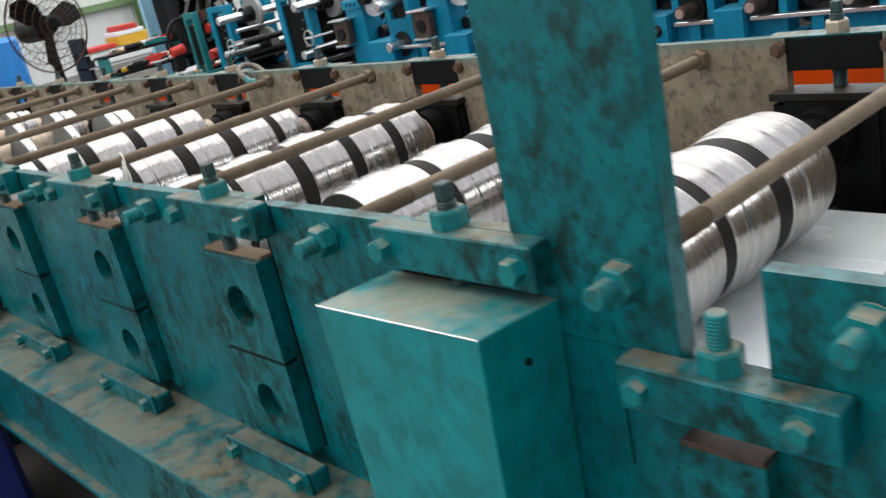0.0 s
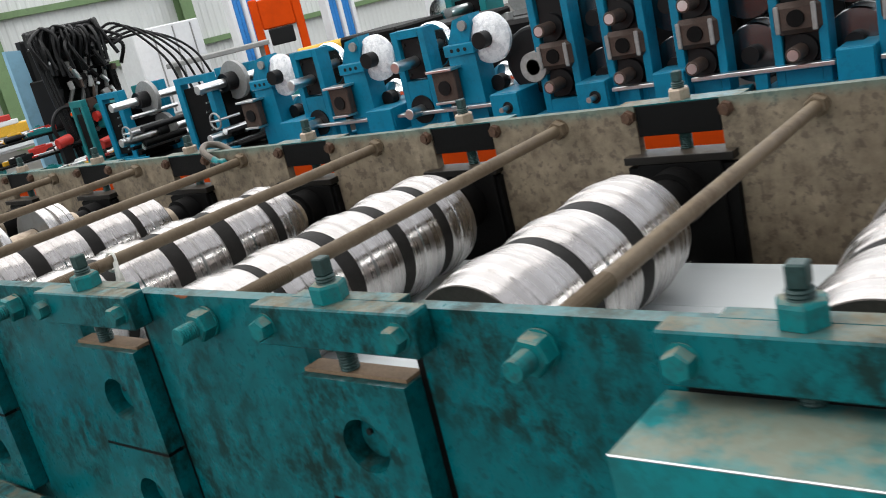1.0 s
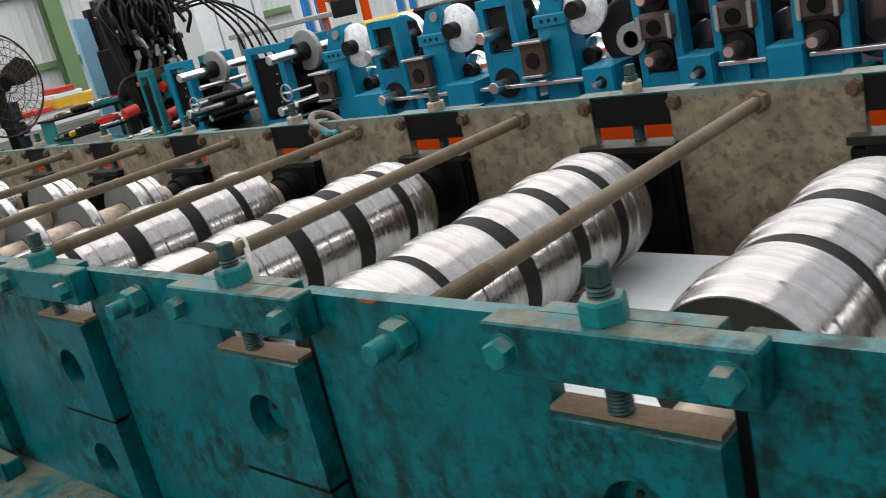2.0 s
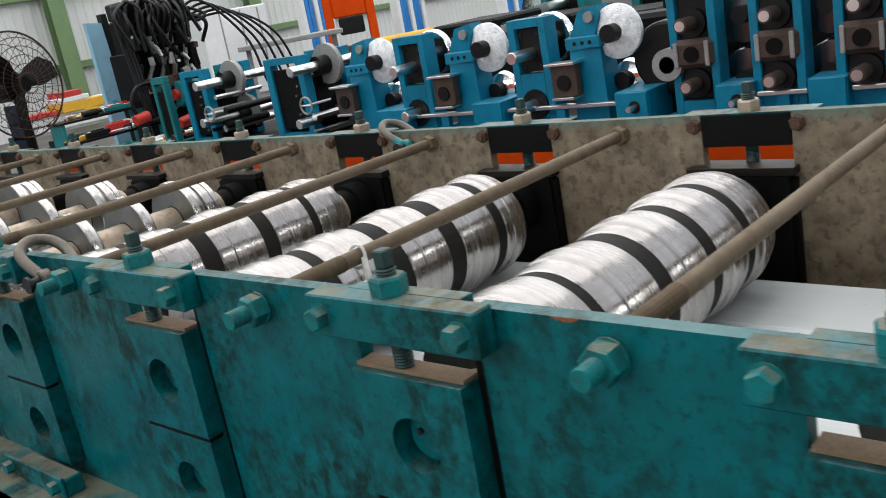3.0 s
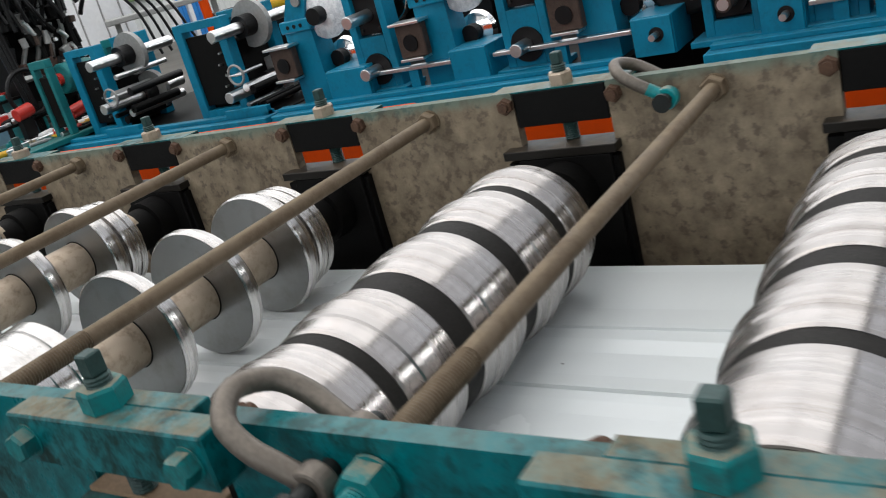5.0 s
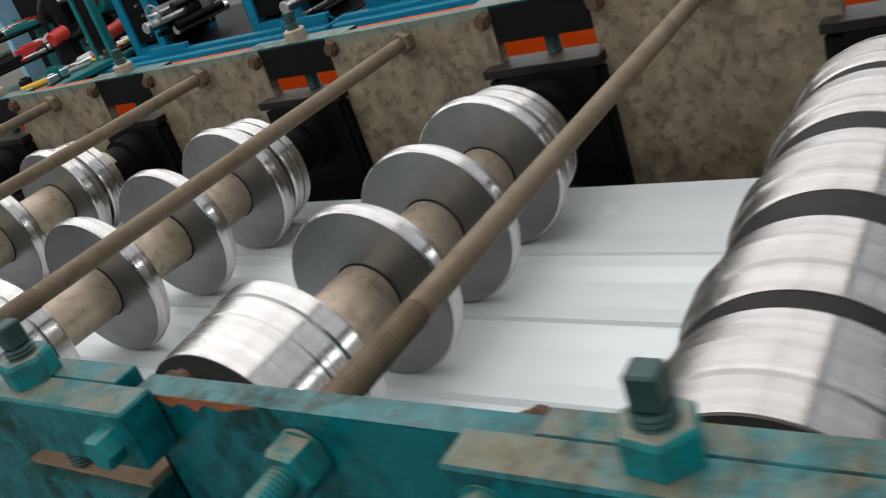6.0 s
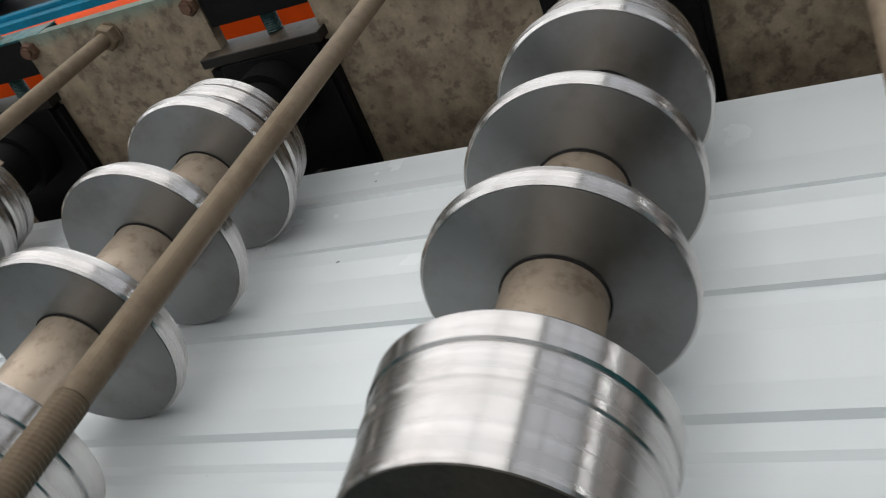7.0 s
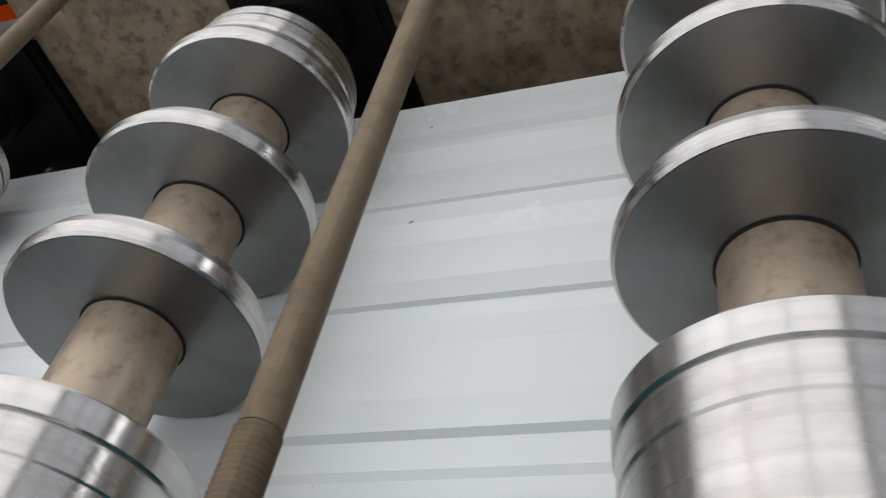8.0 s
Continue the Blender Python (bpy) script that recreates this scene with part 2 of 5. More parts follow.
def far_plate_mat():
    m, n, l, p = mat("dusty_bare_plate")
    pos = world_pos(n)
    a = noise_node(n, l, 22, 8, 0.7, pos)
    b = noise_node(n, l, 4, 5, 0.6, pos)
    c = noise_node(n, l, 55, 4, 0.6, pos)
    base = mix(n, l, ramp(n, l, a.outputs["Fac"], [(0.32, 0.0), (0.68, 1.0)]).outputs["Color"], (0.090, 0.066, 0.041), (0.28, 0.222, 0.150))
    base = mix(n, l, math_node(n, l, "MULTIPLY", ramp(n, l, b.outputs["Fac"], [(0.4, 0.0), (0.7, 0.7)]).outputs["Color"], 0.6), base, (0.13, 0.092, 0.055))
    base = mix(n, l, ramp(n, l, c.outputs["Fac"], [(0.53, 0.0), (0.63, 0.6)]).outputs["Color"], base, (0.055, 0.038, 0.025))
    sep = n.new("ShaderNodeSeparateXYZ")
    l.new(pos, sep.inputs[0])
    edge = math_node(n, l, "ADD", sep.outputs["Z"], math_node(n, l, "MULTIPLY", a.outputs["Fac"], 0.05))
    base = mix(n, l, ramp(n, l, math_node(n, l, "SUBTRACT", edge, 0.52), [(0.515, 0.0), (0.535, 0.45)]).outputs["Color"], base, (0.02, 0.15, 0.14))
    l.new(base, p.inputs["Base Color"])
    p.inputs["Roughness"].default_value = 0.7
    bump(n, l, p, a.outputs["Fac"], 0.4, 0.001)
    return m


FAR_PLATE = far_plate_mat()


def sheet_mat():
    m, n, l, p = mat("white_coated_sheet")
    pos = world_pos(n)
    a = noise_node(n, l, 3, 5, 0.6, pos)
    sp = noise_node(n, l, 45, 2, 0.5, pos)
    base = mix(n, l, a.outputs["Fac"], (0.675, 0.715, 0.72), (0.72, 0.755, 0.757))
    base = mix(n, l, ramp(n, l, sp.outputs["Fac"], [(0.77, 0.0), (0.79, 0.7)]).outputs["Color"], base, (0.12, 0.11, 0.1))
    l.new(base, p.inputs["Base Color"])
    l.new(math_node(n, l, "ADD", math_node(n, l, "MULTIPLY", a.outputs["Fac"], 0.12), 0.2), p.inputs["Roughness"])
    bump(n, l, p, noise_node(n, l, 9, 2, 0.5, pos).outputs["Fac"], 0.08, 0.002)
    return m


SHEET = sheet_mat()


def floor_mat():
    m, n, l, p = mat("worn_concrete")
    pos = world_pos(n)
    a = noise_node(n, l, 0.8, 8, 0.65, pos)
    b = noise_node(n, l, 30, 6, 0.6, pos)
    base = mix(n, l, ramp(n, l, a.outputs["Fac"], [(0.35, 0.0), (0.65, 1.0)]).outputs["Color"], (0.06, 0.054, 0.048), (0.12, 0.11, 0.098))
    base = mix(n, l, math_node(n, l, "MULTIPLY", b.outputs["Fac"], 0.3), base, (0.1, 0.09, 0.08))
    l.new(base, p.inputs["Base Color"])
    p.inputs["Roughness"].default_value = 0.55
    bump(n, l, p, b.outputs["Fac"], 0.2, 0.002)
    return m


FLOOR = floor_mat()


def wall_mat():
    m, n, l, p = mat("corrugated_cladding")
    pos = world_pos(n)
    a = noise_node(n, l, 1.2, 6, 0.6, pos)
    l.new(mix(n, l, a.outputs["Fac"], (0.52, 0.535, 0.525), (0.63, 0.645, 0.635)), p.inputs["Base Color"])
    p.inputs["Roughness"].default_value = 0.5
    return m


CLAD = wall_mat()
ROOF = plain("grey_roof_sheet", (0.34, 0.34, 0.325), 0.6, 0.0, 0.3, 2)


# ---- mesh helpers ----
def part(name, bm, material, parent=None, label="", smooth=False):
    me = bpy.data.meshes.new(name)
    bm.normal_update()
    bm.to_mesh(me)
    bm.free()
    me.materials.append(material)
    if smooth:
        me.shade_auto_smooth(angle=radians(32)) if hasattr(me, "shade_auto_smooth") else me.shade_smooth()
    ob = new(name, me)
    ob.parent = parent
    if label:
        ob["label"] = label
    return ob


def turned(ob):
    """Shading of a turned part: round about its axis, crisp from step to step."""
    me = ob.data
    bm = bmesh.new()
    bm.from_mesh(me)
    for f in bm.faces:
        f.smooth = True
    for e in bm.edges:
        a, b = e.verts
        if abs(a.co.x - b.co.x) < 1e-7 and len(e.link_faces) == 2 and e.calc_face_angle(0) > radians(1.2):
            e.smooth = False
    bm.to_mesh(me)
    bm.free()
    return ob


def facets(prof, seg=96):
    """A turned body whose steps and cones meet in crisp edges."""
    bm = bmesh.new()
    loop = [(math.cos(2 * math.pi * i / seg), math.sin(2 * math.pi * i / seg)) for i in range(seg)]
    rings = [[bm.verts.new((x, r * c, r * s)) for c, s in loop] for x, r in prof]
    for a, b in zip(rings, rings[1:]):
        for i in range(seg):
            j = (i + 1) % seg
            bm.faces.new((a[i], a[j], b[j], b[i])).smooth = True
    bm.faces.new(rings[0][::-1])
    bm.faces.new(rings[-1])
    for ring in rings:
        for i in range(seg):
            bm.edges.get((ring[i], ring[(i + 1) % seg])).smooth = False
    return bm


def soft_edges(ob, deg=32):
    """Smooth shading, with the edges sharper than deg kept."""
    me = ob.data
    bm = bmesh.new()
    bm.from_mesh(me)
    for f in bm.faces:
        f.smooth = True
    for e in bm.edges:
        if len(e.link_faces) == 2 and e.calc_face_angle(0) > radians(deg):
            e.smooth = False
    bm.to_mesh(me)
    bm.free()
    return ob


def soft_edges_bm(bm, deg=30):
    for f in bm.faces:
        f.smooth = True
    for e in bm.edges:
        if len(e.link_faces) == 2 and e.calc_face_angle(0) > radians(deg):
            e.smooth = False
    return bm


def box(bm, x0, x1, y0, y1, z0, z1, bev=0.0):
    r = bmesh.ops.create_cube(bm, size=1.0)
    vs = r["verts"]
    for v in vs:
        v.co = Vector((x0 + (v.co.x + 0.5) * (x1 - x0), y0 + (v.co.y + 0.5) * (y1 - y0), z0 + (v.co.z + 0.5) * (z1 - z0)))
    if bev:
        es = list({e for v in vs for e in v.link_edges})
        bmesh.ops.bevel(bm, geom=es, offset=bev, segments=1, profile=0.5, affect="EDGES")
    return bm


def cyl(bm, a, b, r0, r1=None, seg=20, bev=0.0):
    a, b = Vector(a), Vector(b)
    d = b - a
    m = Matrix.Translation((a + b) / 2) @ d.to_track_quat("Z", "Y").to_matrix().to_4x4()
    r = bmesh.ops.create_cone(bm, cap_ends=True, segments=seg, radius1=r0, radius2=r0 if r1 is None else r1, depth=d.length, matrix=m)
    if bev:
        es = [e for e in {e for v in r["verts"] for e in v.link_edges} if any(len(f.verts) > 4 for f in e.link_faces)]
        bmesh.ops.bevel(bm, geom=es, offset=bev, segments=2, profile=0.5, affect="EDGES")
    return bm


def lathe(bm, prof, seg=48, axis="X"):
    """Turns (along, radius) about the X axis, or about the Z axis."""
    rings = []
    for x, r in prof:
        ring = []
        for i in range(seg):
            a = 2 * math.pi * i / seg
            c, s = r * math.cos(a), r * math.sin(a)
            ring.append(bm.verts.new((x, c, s) if axis == "X" else (c, s, x)))
        rings.append(ring)
    for p, q in zip(rings, rings[1:]):
        for i in range(seg):
            j = (i + 1) % seg
            bm.faces.new((p[i], p[j], q[j], q[i]) if axis == "Z" else (p[i], q[i], q[j], p[j]))
    for ring in (rings[0], rings[-1]):
        try:
            bm.faces.new(ring)
        except ValueError:
            pass
    bmesh.ops.recalc_face_normals(bm, faces=bm.faces)
    return bm


def prism(bm, pts, axis, lo, hi):
    """A flat outline pushed along an axis. pts are (y, z) for X, (x, z) for Y, (x, y) for Z."""
    def at(p, k):
        return {"X": (k, p[0], p[1]), "Y": (p[0], k, p[1]), "Z": (p[0], p[1], k)}[axis]
    a = [bm.verts.new(at(p, lo)) for p in pts]
    b = [bm.verts.new(at(p, hi)) for p in pts]
    n = len(pts)
    bm.faces.new(a)
    bm.faces.new(b)
    for i in range(n):
        j = (i + 1) % n
        bm.faces.new((a[i], a[j], b[j], b[i]))
    bmesh.ops.recalc_face_normals(bm, faces=bm.faces)
    return bm


def tube(bm, pts, r, seg=8):
    """A round bar swept through points."""
    pts = [Vector(p) for p in pts]
    rings = []
    for i, p in enumerate(pts):
        d = (pts[min(i + 1, len(pts) - 1)] - pts[max(i - 1, 0)]).normalized()
        u = d.orthogonal().normalized() if i == 0 else (u - d * u.dot(d)).normalized()
        w = d.cross(u)
        rings.append([bm.verts.new(p + r * (math.cos(2 * math.pi * k / seg) * u + math.sin(2 * math.pi * k / seg) * w)) for k in range(seg)])
    for p, q in zip(rings, rings[1:]):
        for i in range(seg):
            j = (i + 1) % seg
            bm.faces.new((p[i], p[j], q[j], q[i]))
    bm.faces.new(rings[0])
    bm.faces.new(rings[-1])
    bmesh.ops.recalc_face_normals(bm, faces=bm.faces)
    return bm


def curve_pts(ctrl, n=24):
    """A smooth line through control points."""
    P = [Vector(p) for p in ctrl]
    P = [2 * P[0] - P[1]] + P + [2 * P[-1] - P[-2]]
    out = []
    k = len(P) - 3
    for i in range(n + 1):
        u = i / n * k
        j = min(int(u), k - 1)
        t = u - j
        a, b, c, d = P[j:j + 4]
        out.append(0.5 * ((2 * b) + (c - a) * t + (2 * a - 5 * b + 4 * c - d) * t * t + (3 * b - a - 3 * c + d) * t ** 3))
    return out


def thing(name, label, category, group="", at=(0, 0, 0), kind=""):
    ob = new(name)
    ob.empty_display_size = 0.05
    ob.location = at
    return tagged(ob, label, category, group, kind)


def B():
    return bmesh.new()


def hex_x(bm, x, y, z, af, t, turn=0.3, sign=-1, chamfer=0.003):
    """A hexagon nut lying on a plane of constant x, and proud of it by t."""
    R = af / math.sqrt(3)
    prof = [(0, R), (t - chamfer, R), (t, R * 0.9)]
    rings = []
    for dx, r in prof:
        rings.append([bm.verts.new((x + sign * dx, y + r * math.cos(turn + k * math.pi / 3), z + r * math.sin(turn + k * math.pi / 3))) for k in range(6)])
    for p, q in zip(rings, rings[1:]):
        for i in range(6):
            bm.faces.new((p[i], p[(i + 1) % 6], q[(i + 1) % 6], q[i]))
    bm.faces.new(rings[0])
    bm.faces.new(rings[-1])
    bmesh.ops.recalc_face_normals(bm, faces=bm.faces)
    return bm


def hex_z(bm, x, y, z, af, t, turn=0.2, chamfer=0.003):
    R = af / math.sqrt(3)
    rings = []
    for dz, r in [(0, R), (t - chamfer, R), (t, R * 0.9)]:
        rings.append([bm.verts.new((x + r * math.cos(turn + k * math.pi / 3), y + r * math.sin(turn + k * math.pi / 3), z + dz)) for k in range(6)])
    for p, q in zip(rings, rings[1:]):
        for i in range(6):
            bm.faces.new((p[i], p[(i + 1) % 6], q[(i + 1) % 6], q[i]))
    bm.faces.new(rings[0])
    bm.faces.new(rings[-1])
    bmesh.ops.recalc_face_normals(bm, faces=bm.faces)
    return bm


def threaded(bm, a, b, r, pitch=0.0035, seg=16):
    """A bar with thread ridges."""
    a, b = Vector(a), Vector(b)
    d = b - a
    n = max(2, int(d.length / pitch))
    m = Matrix.Translation(a) @ d.to_track_quat("Z", "Y").to_matrix().to_4x4()
    prof = []
    for i in range(n):
        prof += [(d.length * i / n, r * 0.9), (d.length * (i + 0.5) / n, r)]
    prof.append((d.length, r * 0.86))
    t = bmesh.new()
    lathe(t, prof, seg, "Z")
    t.transform(m)
    me = bpy.data.meshes.new("tmp")
    t.to_mesh(me)
    t.free()
    bm.from_mesh(me)
    bpy.data.meshes.remove(me)
    return bm


# ---- the hall ----
HX0, HX1, HY0, HY1 = -9.0, 45.0, -12.0, 19.0
tagged(part("floor", box(B(), HX0, HX1, HY0, HY1, -0.2, 0.0), FLOOR), "worn dark grey concrete workshop floor", "floor", kind="structure")


def corrugated(name, along, a0, a1, fixed, out, z0=0.0, z1=ROOF_Z):
    """Ribbed cladding standing on the floor, ribs upright."""
    bm = B()
    pts, x, k = [], a0, 0
    while x < a1:
        for dx, d in ((0.0, 0.0), (0.10, 0.0), (0.13, 0.018), (0.17, 0.018)):
            pts.append((x + dx, d))
        x += 0.2
    lo, hi = [], []
    for s, d in pts:
        p = (s, fixed + out * d) if along == "X" else (fixed + out * d, s)
        lo.append(bm.verts.new((*p, z0)))
        hi.append(bm.verts.new((*p, z1)))
    for i in range(len(pts) - 1):
        bm.faces.new((lo[i], lo[i + 1], hi[i + 1], hi[i]))
    # the back of the wall
    q = [(a0, fixed - out * 0.12), (a1, fixed - out * 0.12)]
    q = [p if along == "X" else (p[1], p[0]) for p in q]
    v = [bm.verts.new((*q[0], z0)), bm.verts.new((*q[1], z0)), bm.verts.new((*q[1], z1)), bm.verts.new((*q[0], z1))]
    bm.faces.new(v)
    return tagged(part(name, bm, CLAD), "pale grey ribbed metal cladding of the hall wall", "wall", kind="structure")


corrugated("wall_north", "X", HX0, HX1, HY1, -1)
corrugated("wall_south", "X", HX0, HX1, HY0, 1, 0.0, WINDOW_Z0)
corrugated("wall_south_upper", "X", HX0, HX1, HY0, 1, WINDOW_Z1, ROOF_Z)
pier_edges = [HX0] + [x + d for x in WINDOWS_X for d in (-WINDOW_W / 2, WINDOW_W / 2)] + [HX1]
for k, (x0, x1) in enumerate(zip(pier_edges[0::2], pier_edges[1::2])):
    corrugated("wall_south_pier_%d" % (k + 1), "X", x0, x1, HY0, 1, WINDOW_Z0, WINDOW_Z1)
for k, x in enumerate(WINDOWS_X):
    fr = B()
    zm = (WINDOW_Z0 + WINDOW_Z1) / 2
    for z0, z1 in ((WINDOW_Z0, WINDOW_Z0 + 0.06), (zm - 0.07, zm + 0.07), (WINDOW_Z1 - 0.06, WINDOW_Z1)):
        box(fr, x - WINDOW_W / 2, x + WINDOW_W / 2, HY0 - 0.03, HY0 + 0.04, z0, z1)
    for x0 in (x - WINDOW_W / 2, x - 0.03, x + WINDOW_W / 2 - 0.06):
        box(fr, x0, x0 + 0.06, HY0 - 0.028, HY0 + 0.038, WINDOW_Z0, WINDOW_Z1)
    tagged(part("window_%d" % (k + 1), fr, GREEN), "high green framed window in the hall wall", "window", kind="structure")
corrugated("wall_east", "Y", HY0, HY1, HX1, -1)
# unseen wall, left open between its two bands for the added fill lamp
corrugated("wall_west", "Y", HY0, HY1, HX0, 1, 0.0, 1.7)
corrugated("wall_west_upper", "Y", HY0, HY1, HX0, 1, 4.5, ROOF_Z)
# roof with openings under each skylight
rb = B()
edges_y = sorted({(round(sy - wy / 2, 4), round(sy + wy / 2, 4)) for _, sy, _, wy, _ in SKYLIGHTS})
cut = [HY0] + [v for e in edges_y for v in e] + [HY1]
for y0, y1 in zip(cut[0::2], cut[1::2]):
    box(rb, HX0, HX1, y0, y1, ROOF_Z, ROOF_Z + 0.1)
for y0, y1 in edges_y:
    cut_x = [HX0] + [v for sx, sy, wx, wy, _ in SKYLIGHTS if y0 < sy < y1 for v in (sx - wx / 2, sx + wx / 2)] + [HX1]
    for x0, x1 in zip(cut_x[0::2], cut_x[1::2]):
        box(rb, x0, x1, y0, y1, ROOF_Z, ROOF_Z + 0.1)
tagged(part("ceiling", rb, ROOF), "grey metal roof with wide translucent bays", "ceiling", kind="structure")
for y in (-9.0, -6.0, -3.0, 3.4, 7.6, 11.8, 16.0):
    tagged(part("purlin", box(B(), HX0 + 0.1, HX1 - 0.1, y - 0.06, y + 0.06, ROOF_Z - 0.3, ROOF_Z - 0.1, 0.004), GREY), "grey steel purlin under the roof sheets", "purlin", kind="structure")
for cx in (4.4, 8.7, 13.6):
    c = thing("column", "green painted steel column against the hall wall", "column", "columns along the wall", (cx, HY1 - 0.35, 0))
    for nm, dims in (("flange", (-0.17, 0.17, -0.13, -0.11)), ("flange", (-0.17, 0.17, 0.11, 0.13)), ("web", (-0.008, 0.008, -0.11, 0.11))):
        part(nm, box(B(), *dims, 0.0, ROOF_Z - 0.01), GREEN, c)
for z in (1.15, 2.6):
    tagged(part("wall_girt", box(B(), HX0 + 0.1, HX1 - 0.1, HY1 - 0.16, HY1 - 0.02, z, z + 0.14, 0.005), GREEN), "green painted steel rail across the hall wall", "rail", kind="structure")

# ---- roll forming machine ----
PITCH = 0.5
TOP = 1.03
PX0, PX1 = 0.0, 0.02          # near side plate
FX0, FX1 = 0.915, 0.937       # far side plate
Y_START, Y_END = -1.3, 7.4
NEAR_OFF = -0.008
stations = [0.25 + PITCH * k for k in range(14)]
ENTRY = -0.07                 # lower entry station

machine = thing("roll_forming_machine", "teal roll forming machine with side plates on a steel base", "machine", at=(0, 0, 0))


def plate_outline(off, half, near):
    """Side plate outline (y, z): notches open at the top at each station."""
    pts = [(Y_END, 0.6), (Y_END, TOP)]
    for s in reversed(stations):
        c = s + off
        # notch widened to hold the black strip that draws the block's side shade
        gap = 0.0145 if near and s > 0.3 else 0.0
        pts += [(c + half, TOP), (c + half, 0.63), (c - half - gap, 0.63), (c - half - gap, TOP)]
    if near:
        pts += [(-0.015, TOP), (-0.015, 0.93), (ENTRY + 0.055, 0.93), (ENTRY + 0.055, 0.63), (ENTRY - 0.03, 0.63), (ENTRY - 0.03, TOP)]
    pts += [(Y_START, TOP), (Y_START, 0.6)]
    return pts


near_plate = part("side_plate", prism(B(), plate_outline(-0.01, 0.083, True), "X", PX0, PX1), TEAL_PLATE, machine, "teal enamel side plate with grime and dusty top edge")
far_plate = part("side_plate", prism(B(), plate_outline(0.0, 0.083, False), "X", FX0, FX1), FAR_PLATE, machine, "bare dusty brown-grey side plate")
part("top_trim", box(B(), FX0 - 0.001, FX1 + 0.012, 7.0, Y_END, TOP, TOP + 0.002), TEAL, machine)
# tall post rising from the near plate
part("post", box(B(), PX0 - 0.003, PX1 + 0.004, -0.016, 0.166, 0.932, 1.85, 0.0015), TEAL, machine, "tall teal steel post")
for zc in (0.90, 0.70):
    part("joint_strip", box(B(), PX0 - 0.004, PX0 - 0.001, 0.055, 0.06, zc - 0.1, zc + 0.02), TEAL, machine)
# rust where the paint has flaked off the top edge
rp = random.Random(3)
for y0, y1, dz in ((2.52, 2.64, 0.012), (1.02, 1.05, 0.006), (3.08, 3.14, 0.008)):
    n_ = 14
    lower = [(y0 + (y1 - y0) * k / n_, TOP - 0.0004 - dz * (0.35 + 0.65 * rp.random()) * math.sin(math.pi * (k + 0.5) / (n_ + 1))) for k in range(n_ + 1)]
    part("rust_patch", prism(B(), [(y0, TOP - 0.0002)] + lower + [(y1, TOP - 0.0002)], "X", PX0 - 0.0006, PX0 - 0.0001), RUST_ORANGE, machine, "flaked orange rust")
# base beams
for nm, x0, x1, sgn in (("near", -0.155, 0.12, -1), ("far", 0.82, 1.1, 1)):
    part("base_flange", box(B(), x0, x1, Y_START, Y_END, 0.586, 0.6, 0.002), TEAL, machine, "teal base flange covered in dust")
    xw = x0 + 0.02 if sgn < 0 else x1 - 0.02
    part("base_web", box(B(), min(xw, xw - sgn * 0.012), max(xw, xw - sgn * 0.012), Y_START, Y_END, 0.394, 0.586), TEAL, machine)
    part("base_flange", box(B(), x0, x1, Y_START, Y_END, 0.38, 0.394, 0.002), TEAL, machine)
for y in (-0.9, 0.9, 2.7, 4.5, 6.4):
    for x0 in (-0.1, 0.9):
        part("leg", box(B(), x0, x0 + 0.12, y, y + 0.12, 0.0, 0.38, 0.004), TEAL, machine)
# drive cover box over the first station
cb = B()
lid = [(-0.122, 0.112, 0.984), (-0.122, 0.366, 0.977), (-0.002, 0.372, 0.968), (-0.002, 0.118, 0.972)]
foot = [(-0.118, 0.135, 0.601), (-0.118, 0.352, 0.601), (-0.002, 0.355, 0.601), (-0.002, 0.135, 0.601)]
va, vb_ = [cb.verts.new(p) for p in lid], [cb.verts.new(p) for p in foot]
cb.faces.new(va)
cb.faces.new(vb_)
for i in range(4):
    cb.faces.new((va[i], va[(i + 1) % 4], vb_[(i + 1) % 4], vb_[i]))
bmesh.ops.recalc_face_normals(cb, faces=cb.faces)
bmesh.ops.bevel(cb, geom=list(cb.edges), offset=0.0018, segments=2, profile=0.5, affect="EDGES")
cover = part("drive_cover", cb, TEAL_LIGHT, machine, "teal sheet metal box with a dusty sloping lid")
# bright steel line for the worn edge and the highlight along it
part("worn_edge_highlight", tube(B(), [(-0.1215, 0.113, 0.9832), (-0.1215, 0.365, 0.9763)], 0.0011, 6), BAR_STEEL, cover, "bare worn edge with its white highlight drawn as bright steel")
# added black strip: keeps the white sheet from showing through this slot
part("slot_blank", box(B(), -0.0034, -0.001, 0.14, 0.352, 0.962, 0.9872), BLOCK_BLACK, cover, "black strip added to darken the slot under the clamp bar")
part("hinge_pin", cyl(B(), (-0.06, 0.1145, 0.93), (-0.06, 0.118, 0.93), 0.004, seg=10), BOLT_DARK, cover)


# stations
RZ, RR, ROLL_DY = 0.860, 0.1095, 0.006
DISC_R, DISC_Z = 0.1115, 0.862


def ring_profile(x0, x1, r=RR):
    w = x1 - x0
    if w < 0.06:
        return [(x0, r - 0.007), (x0 + 0.003, r - 0.004), (x0 + 0.45 * w, r - 0.0025), (x0 + 0.47 * w, r - 0.001), (x1 - 0.004, r - 0.0015), (x1, r - 0.007)]
    return [(x0, r - 0.008), (x0 + 0.004, r - 0.0062), (x0 + 0.29 * w, r - 0.0040), (x0 + 0.31 * w, r - 0.0016), (x0 + 0.60 * w, r), (x0 + 0.62 * w, r - 0.0022),
            (x0 + 0.80 * w, r - 0.0036), (x0 + 0.82 * w, r - 0.0052), (x1 - 0.004, r - 0.0056), (x1, r - 0.008)]


